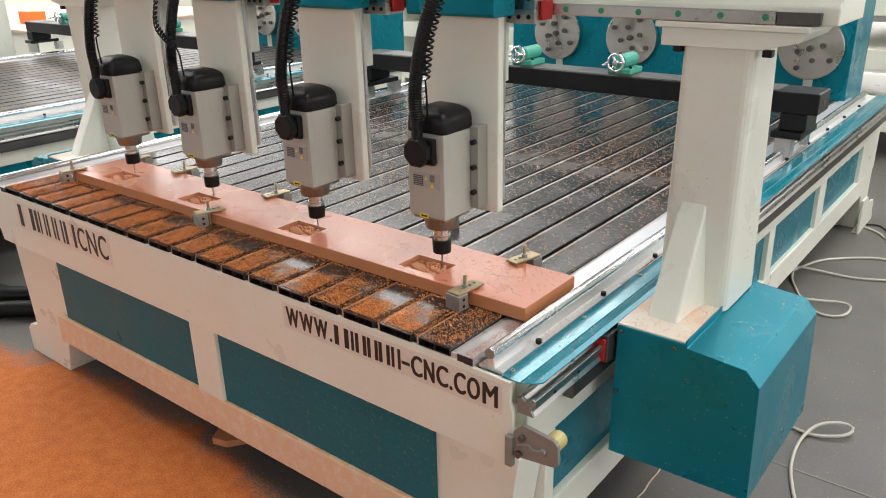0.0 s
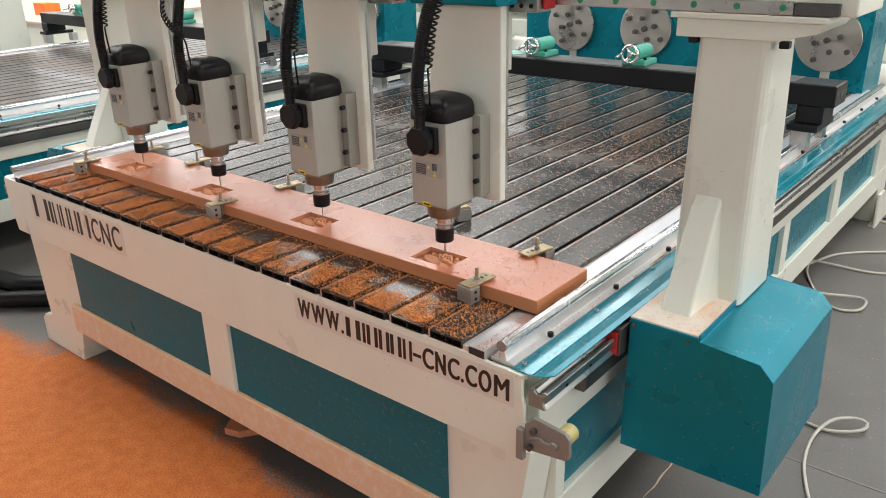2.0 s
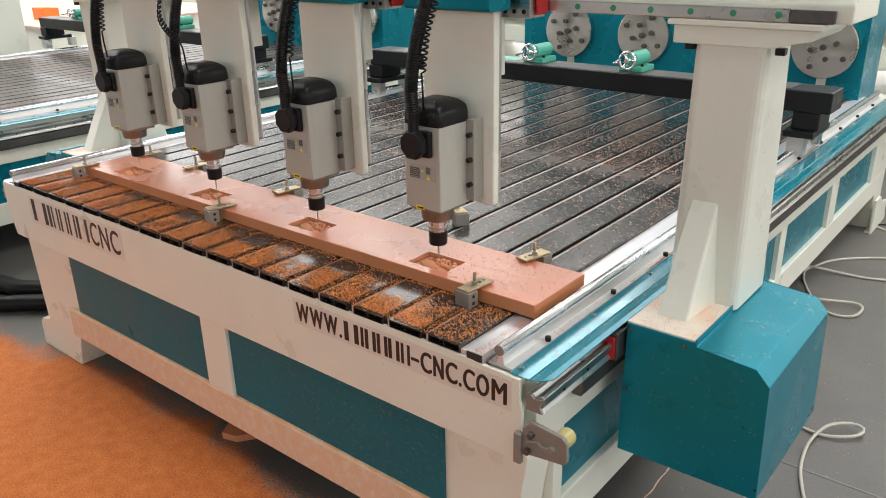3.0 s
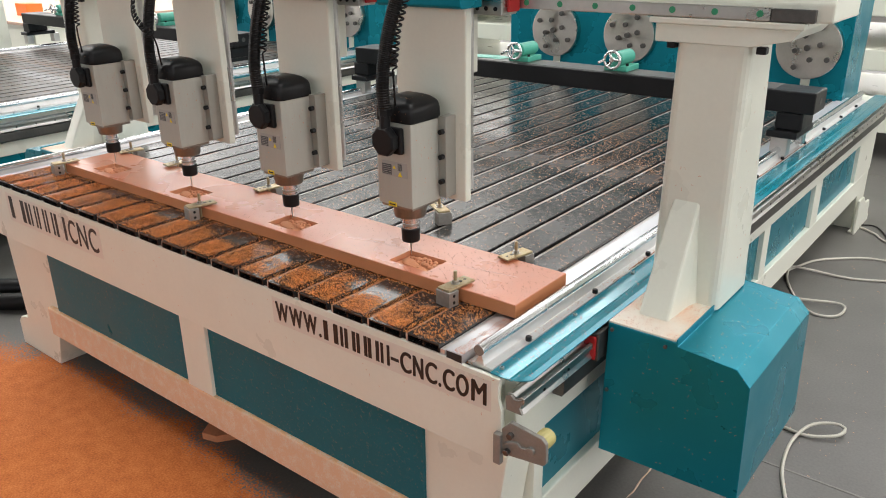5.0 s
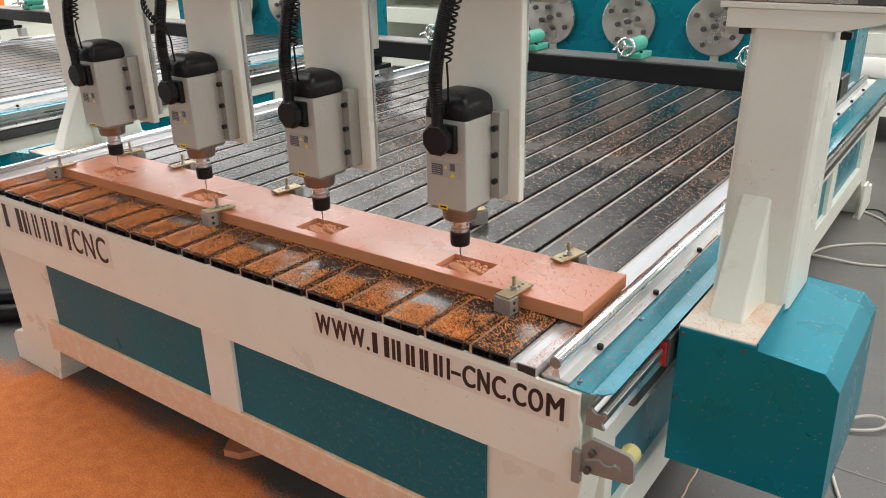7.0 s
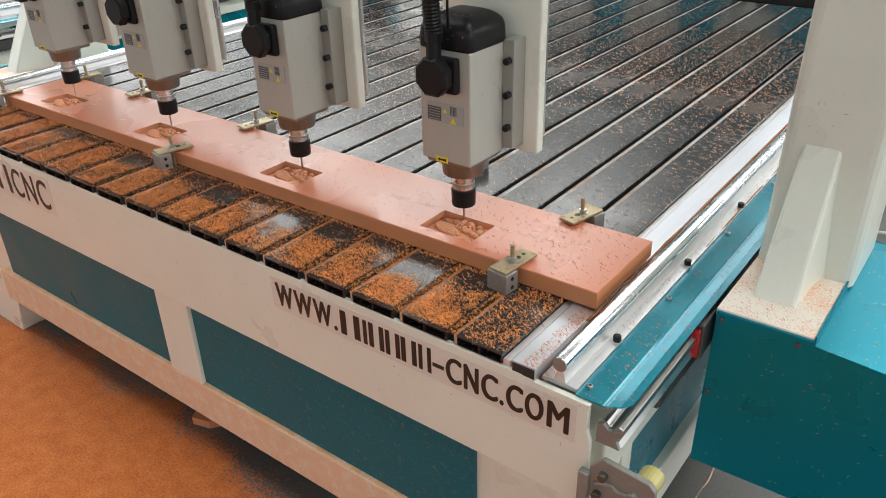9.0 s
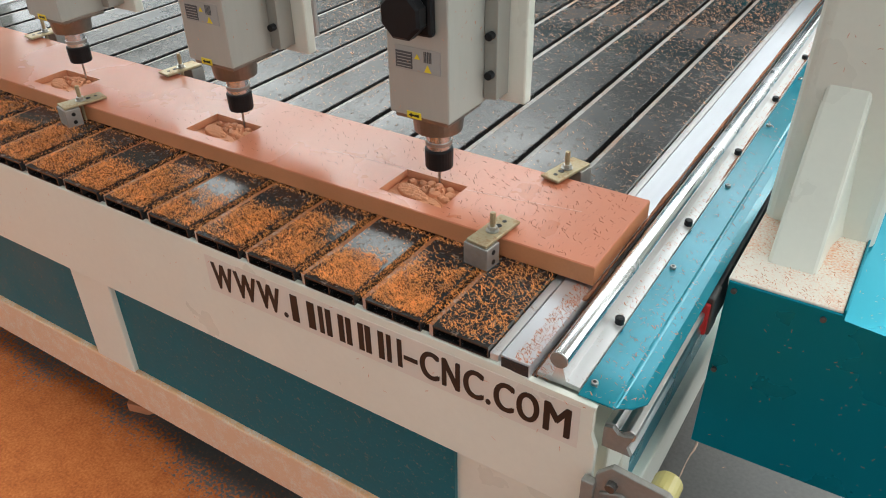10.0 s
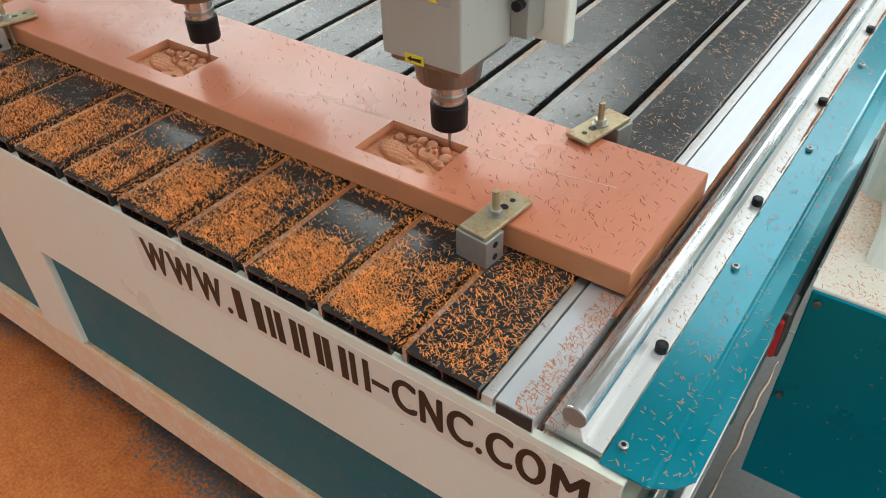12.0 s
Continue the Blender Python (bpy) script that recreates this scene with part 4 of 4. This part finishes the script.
# ---- tail beam, tailstocks and headstock for round work ----
def tail_beam(dx=0.0, reach=0.0, label="black cast beam on guide rods carrying green tailstocks"):
    t = thing("tail_beam", label, "beam", at=pose(dx, 0, 0))
    part("beam", box(-2.33 - reach, 0.035, 1.99, 2.15, 0.883, 0.965, 0.006), "black_iron", t, "black painted beam")
    part("beam_top", box(-2.18, -0.12, 2.0, 2.14, 0.9655, 0.967), "dark_steel", t)
    for flip in (False, True):
        def span(x0, x1):
            return (min(mirrored(x0), mirrored(x1)) - reach, max(mirrored(x0), mirrored(x1)) - reach) if flip else (x0, x1)
        part("carriage", box(*span(-0.1, 0.0), 1.995, 2.15, 0.815, 0.8825, 0.006), "black_iron", t)
        part("carriage_plate", box(*span(-0.118, -0.006), 1.965, 2.2, 0.79, 0.8145, 0.003), "black_iron", t)
        for y in (1.97, 2.19):
            part("rod_bearing", box(*span(-0.1, -0.036), y, y + 0.05, 0.72, 0.7895, 0.003), "steel", t)
    part("beam_end_hole", rod((0.0345, 2.07, 0.925), (0.0362, 2.07, 0.925), 0.014, 14), "dark_steel", t)
    return t


def tailstock(x, dx=0.0):
    t = thing("tailstock", "green cast tailstock with a chrome hand wheel on the black beam", "tailstock", "tailstocks on the beam", at=pose(x + dx, 2.08, 0.967))
    part("base", box(-0.055, 0.055, -0.05, 0.07, 0.0, 0.024, 0.004), "green_cast", t)
    part("barrel", rod((0, -0.05, 0.052), (0, 0.08, 0.052), 0.031, 20, bevel=0.004), "green_cast", t, "green painted barrel")
    own = bmesh.new()
    n, m = 24, 8
    ring = [[own.verts.new(((0.036 + 0.006 * math.cos(b)) * math.cos(a), -0.085 + 0.0065 * math.sin(b), 0.052 + (0.036 + 0.006 * math.cos(b)) * math.sin(a))) for b in [k * 2 * math.pi / m for k in range(m)]] for a in [k * 2 * math.pi / n for k in range(n)]]
    for i in range(n):
        for j in range(m):
            own.faces.new((ring[i][j], ring[(i + 1) % n][j], ring[(i + 1) % n][(j + 1) % m], ring[i][(j + 1) % m]))
    wheel = part("hand_wheel", own, "chrome", t, "chromed hand wheel", smooth=True)
    for a in (0, 120, 240):
        part("spoke", rod((0, -0.085, 0.052), (0.04 * math.cos(radians(a)), -0.085, 0.052 + 0.04 * math.sin(radians(a))), 0.005, 8), "chrome", wheel)
    part("hub", rod((0, -0.095, 0.052), (0, -0.045, 0.052), 0.011, 12, bevel=0.002), "chrome", wheel)
    part("crank_knob", rod((-0.035, -0.09, 0.052), (-0.035, -0.14, 0.045), 0.006, 10, bevel=0.002), "chrome", wheel)
    for s in (-1, 1):
        part("base_bolt", rod((s * 0.045, -0.03, 0.024), (s * 0.045, -0.03, 0.034), 0.007, 8), "black_iron", t)
    return t


def headstock(dx=0.0):
    h = thing("headstock", "teal headstock with four round steel faceplates", "headstock", at=pose(dx, 0, 0))
    part("housing", box(-2.12, -0.12, 3.2, 3.56, 0.702, 1.45, 0.004), "teal", h, "tall teal sheet housing")
    for k in range(4):
        x = -0.305 - k * 0.4885
        plate = part("faceplate", rod((x, 3.2, 0.98), (x, 3.15, 0.98), 0.157, 40, bevel=0.004), "turned", h, "turned steel faceplate with bolts")
        for q in range(8):
            a, r = q * math.pi / 4 + 0.3, 0.112 if q % 2 else 0.06
            part("bolt", rod((x + r * math.cos(a), 3.13, 0.98 + r * math.sin(a)), (x + r * math.cos(a), 3.152, 0.98 + r * math.sin(a)), 0.014, 8, bevel=0.002), "dark_steel", plate)
        part("bolt", rod((x, 3.125, 0.98), (x, 3.152, 0.98), 0.016, 10, bevel=0.003), "dark_steel", plate)
        part("white_strip", box(x - 0.022, x + 0.022, 3.19, 3.199, 0.702, 0.84), "cream", h)
    return h


tail_beam()
for k in range(4):
    tailstock(-0.3 - k * 0.5)
headstock()
sheets = thing("paper_sheets", "loose green paper sheets lying on the black beam", "paper")
for turn, dx, lift in ((8, 0.0, 0.0004), (-12, 0.03, 0.0013), (24, -0.03, 0.0022)):
    sheet = part("sheet", box(-0.06, 0.06, -0.045, 0.045, 0.0, 0.0006), "paper", sheets)
    sheet.matrix_basis = pose(-1.49 + dx, 2.085, 0.967 + lift, 0, 0, turn)

# ---- the neighbouring machine ----
ASIDE = -3.42
neighbour = thing("engraving_machine", "second cream and teal engraving machine standing beside the first", "machine", at=pose(ASIDE, 0, 0))
frame_of_machine(neighbour, False)
tail_beam(ASIDE, 0.42, "black cast beam on the second machine")
tailstock(-2.2, ASIDE)
tailstock(-0.81, ASIDE)
headstock(ASIDE + 0.175)
part("gantry_column", box(-2.95, -2.7, 1.6, 1.85, 0.0, 1.7, 0.01), "cream", neighbour, "cream gantry column")


# ---- stored machine frames at the back ----
def stored_frame(x0, x1, y, label):
    f = thing("stored_frame", label, "machine frame", "stored machine frames")
    for z0, z1 in ((0.2, 0.32), (0.62, 0.76), (0.98, 1.1), (1.36, 1.5)):
        part("rail", box(x0, x1, y, y + 1.9, z0, z1, 0.006), "cream", f)
    for k in range(5):
        x = x0 + (x1 - x0 - 0.12) * k / 4
        part("post", box(x, x + 0.12, y + 0.01, y + 1.85, 0.0, 1.36, 0.004), "cream", f)
    return f


stored_frame(-4.8, 2.8, 5.0, "stacked cream steel machine frames awaiting assembly")
stored_frame(-14.0, -6.5, 6.5, "cream steel machine frames stored behind the second machine")


def work_table():
    w = thing("work_table", "long cream bench with a pale pinkish board top", "table")
    part("tabletop", box(-13.5, -7.6, 2.65, 5.4, 0.72, 0.75, 0.004), "pale_board", w, "pale pinkish board top")
    part("apron", box(-13.45, -7.65, 2.68, 2.74, 0.42, 0.7195, 0.004), "cream", w)
    part("apron", box(-7.72, -7.64, 2.75, 5.35, 0.42, 0.7195, 0.004), "cream", w)
    for x in (-13.4, -10.5, -7.8):
        for y in (2.75, 5.2):
            part("leg", box(x, x + 0.08, y, y + 0.08, 0, 0.7195), "cream", w)


work_table()
carton = thing("orange_box", "small bright orange cardboard box on the bench", "box")
part("carton", box(-8.55, -8.3, 3.02, 3.2, 0.75, 0.875, 0.004), "orange", carton)
part("flap", box(-8.552, -8.298, 3.018, 3.11, 0.8755, 0.879, 0.001), "orange", carton)


# ---- cables, hose and scrap on the floor ----
def cable(name, knots, r, mat, label, category, group=""):
    pts = curve_points(knots, 0.02)
    return tagged(part(name, pipe(pts, [r] * len(pts), 8), mat, smooth=True), label, category, group)


cable("floor_cable", [(0.55, 0.62, 0.006), (0.42, 0.82, 0.006), (0.345, 0.99, 0.006), (0.319, 1.1, 0.008), (0.315, 1.21, 0.014), (0.341, 1.31, 0.02), (0.399, 1.36, 0.022), (0.436, 1.35, 0.02), (0.42, 1.305, 0.014), (0.346, 1.26, 0.008), (0.27, 1.265, 0.006), (0.1, 1.29, 0.006), (-0.1, 1.3, 0.006)], 0.0055, "cable", "pale grey cable curling on the floor beside the machine", "cable")
cable("floor_cable", [(0.6, 2.9, 0.006), (0.296, 2.743, 0.006), (0.146, 2.678, 0.006), (-0.023, 2.652, 0.016), (-0.098, 2.639, 0.016), (-0.09, 2.55, 0.008), (-0.06, 2.46, 0.006), (0.024, 2.295, 0.006), (0.121, 2.194, 0.006), (0.204, 2.223, 0.008), (0.217, 2.313, 0.014), (0.177, 2.339, 0.016), (0.071, 2.295, 0.018), (-0.1, 2.26, 0.008)], 0.006, "cable", "pale grey cable lying in a loop on the floor", "cable")
cable("floor_cable", [(-0.13, 2.5, 0.006), (-0.082, 2.677, 0.006), (-0.018, 2.831, 0.006), (0.133, 2.97, 0.006), (0.247, 3.01, 0.006), (0.5, 3.02, 0.006)], 0.006, "cable", "pale grey cable in a wide bend on the floor", "cable")
cable("floor_cable", [(-0.25, 3.2, 0.006), (-0.167, 3.304, 0.006), (-0.081, 3.435, 0.006), (0.031, 3.45, 0.006), (0.128, 3.381, 0.006), (0.194, 3.295, 0.006), (0.5, 3.1, 0.006)], 0.006, "cable", "pale grey cable lying by the rear foot", "cable")
cable("floor_lead", [(0.03, 3.5, 0.005), (0.1, 3.52, 0.005), (0.17, 3.4, 0.005), (0.2, 3.3, 0.005)], 0.004, "rubber", "thin black lead lying by the rear foot", "cable")
cable("suction_hose", [(-4.2, -0.2, 0.045), (-3.1, 0.12, 0.045), (-2.85, 0.2, 0.045), (-2.6, 0.5, 0.045), (-2.5, 1.2, 0.045)], 0.042, "rubber", "thick black hose lying on the floor", "hose", "black hoses")
cable("suction_hose", [(-4.2, -0.4, 0.04), (-3.0, -0.02, 0.04), (-2.75, 0.1, 0.04), (-2.52, 0.4, 0.04), (-2.42, 1.2, 0.04)], 0.038, "rubber", "thick black hose lying on the floor", "hose", "black hoses")
tagged(part("scrap_board", prism([(-1.42, 0.4), (-1.215, 0.06), (-1.16, 0.075), (-1.1, 0.16), (-1.15, 0.19), (-1.19, 0.14), (-1.36, 0.43)], "z", 0.001, 0.026, 0.002), "floor_wood"), "offcut of brown board lying under the machine", "offcut")


# ---- shavings ----
def clinging():
    """Single chips that cling to the upright paint."""
    rnd = random.Random(11)
    spots = [(rnd.uniform(-1.6, -0.02), -0.0045, 0.505 + 0.19 * rnd.random() ** 0.7, 1.0) for _ in range(70)]
    spots += [(rnd.uniform(0.085, 0.205), 0.535, rnd.uniform(0.98, 1.29), 1.0) for _ in range(46)]
    spots += [(rnd.uniform(0.06, 0.37), 0.3325, 0.38 + 0.3 * rnd.random() ** 0.8, 0.7) for _ in range(60)]
    shavings("clinging_shavings", spots, 0.006, "chips_red", "single shavings clinging to the painted steel", face="y")
    spots = [(0.2295, rnd.uniform(0.57, 0.68), rnd.uniform(0.8, 1.25), 1.0) for _ in range(16)]
    shavings("clinging_shavings", spots, 0.006, "chips_red", "single shavings clinging to the column", face="x")
    spots = [(rnd.uniform(0.225, 0.36), rnd.uniform(0.34, 0.74), 0.7, 0.7) for _ in range(110)]
    spots += [(rnd.uniform(0.05, 1.0), rnd.uniform(0.2, 3.2), 0.0006, 0.9) for _ in range(420)]
    shavings("stray_shavings", spots, 0.007, "chips_pale", "stray pale shavings on the drive cover and floor")


def litter():
    rnd = random.Random(7)
    spots = []
    for k in range(18):
        x = -0.2027 - k * PITCH
        reach = 0.62 + 0.16 * math.sin(k * 2.3 + 0.6) + min(0.035 * max(k - 7, 0), 0.3)
        for _ in range(3900 if k == 0 else 7600):
            u, v = rnd.uniform(-0.5, 0.5), rnd.random()
            y = 0.002 + 0.19 * v
            patch = noise.noise(Vector((x * 7 + u * 1.6, y * 14, k * 0.37))) + 0.35 * noise.noise(Vector((u * 5, y * 45, k * 1.7)))
            if k == 0:
                cover = 0.3 + 0.3 * patch - 0.3 * max(v - 0.75, 0)
            else:
                cover = 0.5 + 0.6 * patch + 1.3 * min(reach - v, 0.1) + 0.35 * (0.3 - v) - 5 * max(abs(u) - 0.42, 0) + min(0.03 * max(k - 5, 0), 0.3)
                if v > reach:
                    cover = max(0.4 - 2.6 * (v - reach), 0.04) * max(0.5 + patch, 0.15) + (0.25 if v > 0.93 else 0.0)
            if rnd.random() > min(max(cover, 0.02), 0.95):
                continue
            heap = max(min(cover, 0.9), 0) if k else 0.3
            spots.append((x + u * SLAT * 0.97, y, TOP + rnd.uniform(0, 0.0045) * heap, 1.0))
        for _ in range(420):
            spots.append((x + rnd.uniform(-0.6, -0.46) * PITCH, rnd.uniform(-0.002, 0.2), 0.7268, 0.8))
    shavings("bed_shavings", spots, 0.0056, "chips", "heaps of curled orange shavings on the slats")
    spots = []
    for _ in range(62000):
        x, y = rnd.uniform(-2.1, -0.15), 0.43 + 1.75 * rnd.random() ** 0.9
        if noise.noise(Vector((x * 1.3, y * 1.3, 3))) + 0.55 * (x + 0.75) + 0.5 * min(y - 0.9, 0.45) < rnd.uniform(-0.6, 1.3):
            continue
        k = (-0.2005 - x) / PITCH
        if abs(k - round(k)) * PITCH > SLAT / 2:
            continue
        spots.append((x, y, TOP, 1.0))
    shavings("table_shavings", spots, 0.0066, "chips_pale", "loose shavings scattered over the grey bed")
    spots = []
    for _ in range(1500):
        x, y = rnd.uniform(-1.1, -0.105), rnd.uniform(0.196, 0.408)
        if x < -0.42 and rnd.random() < 0.45 or any(q - 0.01 < x < q + 0.133 and 0.21 < y < 0.305 for q in POCKETS):
            continue
        spots.append((x, y, BOARD[5] + 0.0005, 1.0))
    shavings("board_shavings", spots, 0.0066, "chips_dark", "brown shavings scattered on the pink board")
    spots = [(rnd.uniform(-0.127, -0.102), rnd.uniform(0.0, 0.19), 0.7245, 1.0) for _ in range(420)]
    spots += [(rnd.uniform(-0.03, 0.04), abs(rnd.gauss(0, 0.6)), 0.7055, 1.0) for _ in range(400)]
    spots += [(rnd.uniform(-0.056, -0.04), rnd.uniform(0.2, 1.6), 0.7075, 1.0) for _ in range(420)]
    spots += [(rnd.uniform(0.06, 0.21), 0.34 + 0.2 * rnd.random() ** 1.5, 0.7155, 0.9) for _ in range(420)]
    spots += [(rnd.uniform(-0.098, -0.08), rnd.uniform(0.0, 2.0), 0.7085, 0.9) for _ in range(2600)]
    shavings("rail_shavings", spots, 0.0052, "chips_red", "reddish shavings along the rail cover and foot plate")


def dust_ridge(x, y0, y1, z, width, name_label, mat="packed", sway=0.0):
    """A low uneven ridge of packed dust along a groove."""
    rnd, own, rings = random.Random(3), bmesh.new(), []
    for k in range(int((y1 - y0) / 0.006)):
        y = y0 + k * 0.006
        f = 0.35 + 0.65 * max(0.0, 0.5 + 0.9 * noise.noise(Vector((3.0, y * 9, 1.0))) + 0.4 * noise.noise(Vector((7.0, y * 60, 2.0))))
        w, h = width * f, 0.003 * f * rnd.uniform(0.6, 1.2)
        rings.append([own.verts.new((x + sway * noise.noise(Vector((5.0, y * 14, 4.0))) + a * w + rnd.uniform(-0.0006, 0.0006), y, z + b * h)) for a, b in ((-0.5, 0.0), (-0.2, 0.8), (0.15, 1.0), (0.5, 0.0))])
    hull_faces(own, rings)
    bmesh.ops.recalc_face_normals(own, faces=own.faces[:])
    tagged(part("dust_ridge", own, mat, smooth=True), name_label, "dust", kind="stuff")


litter()
clinging()
dust_ridge(-0.1, 0.16, 2.6, 0.7238, 0.009, "brown dust packed along the bed edge")
dust_ridge(0.012, 0.2, 0.95, 0.0, 0.007, "pale dust packed in a crack of the floor", "pale_board", 0.006)
dust_ridge(-0.0415, 0.55, 2.4, 0.706, 0.006, "brown dust lying beside the rail cover")

# ---- the slats, one by one ----
bed_slats(machine, "slat")
bed_slats(neighbour, "slat_back")

# ---- what moves ----
# seconds, the first tool's x, and its height over the lowest cut
TRAVEL = [
    (0.0, -0.4214, -0.002), (0.5, -0.4265, 0.003), (1.0, -0.4355, 0.007), (1.5, -0.4435, 0.003), (2.0, -0.4519, 0.004),
    (2.5, -0.4598, -0.001), (3.0, -0.4665, 0.006), (5.0, -0.4955, 0.004), (5.5, -0.5075, -0.001), (6.0, -0.4995, -0.002),
    (6.5, -0.4905, 0.001), (7.0, -0.4836, 0.003), (9.0, -0.4516, -0.001), (9.5, -0.4424, -0.002), (10.0, -0.4325, -0.007),
    (10.5, -0.424, -0.001), (11.0, -0.4162, -0.007), (11.5, -0.4107, -0.008), (12.0, -0.4065, -0.008)]


def motions():
    for k, motor in enumerate(spindles):
        walk(motor, [(t, pose(x - OFFSETS[k], HEAD_Y, LIFTS[k] + 0.5 * dz)) for t, x, dz in TRAVEL])


motions()
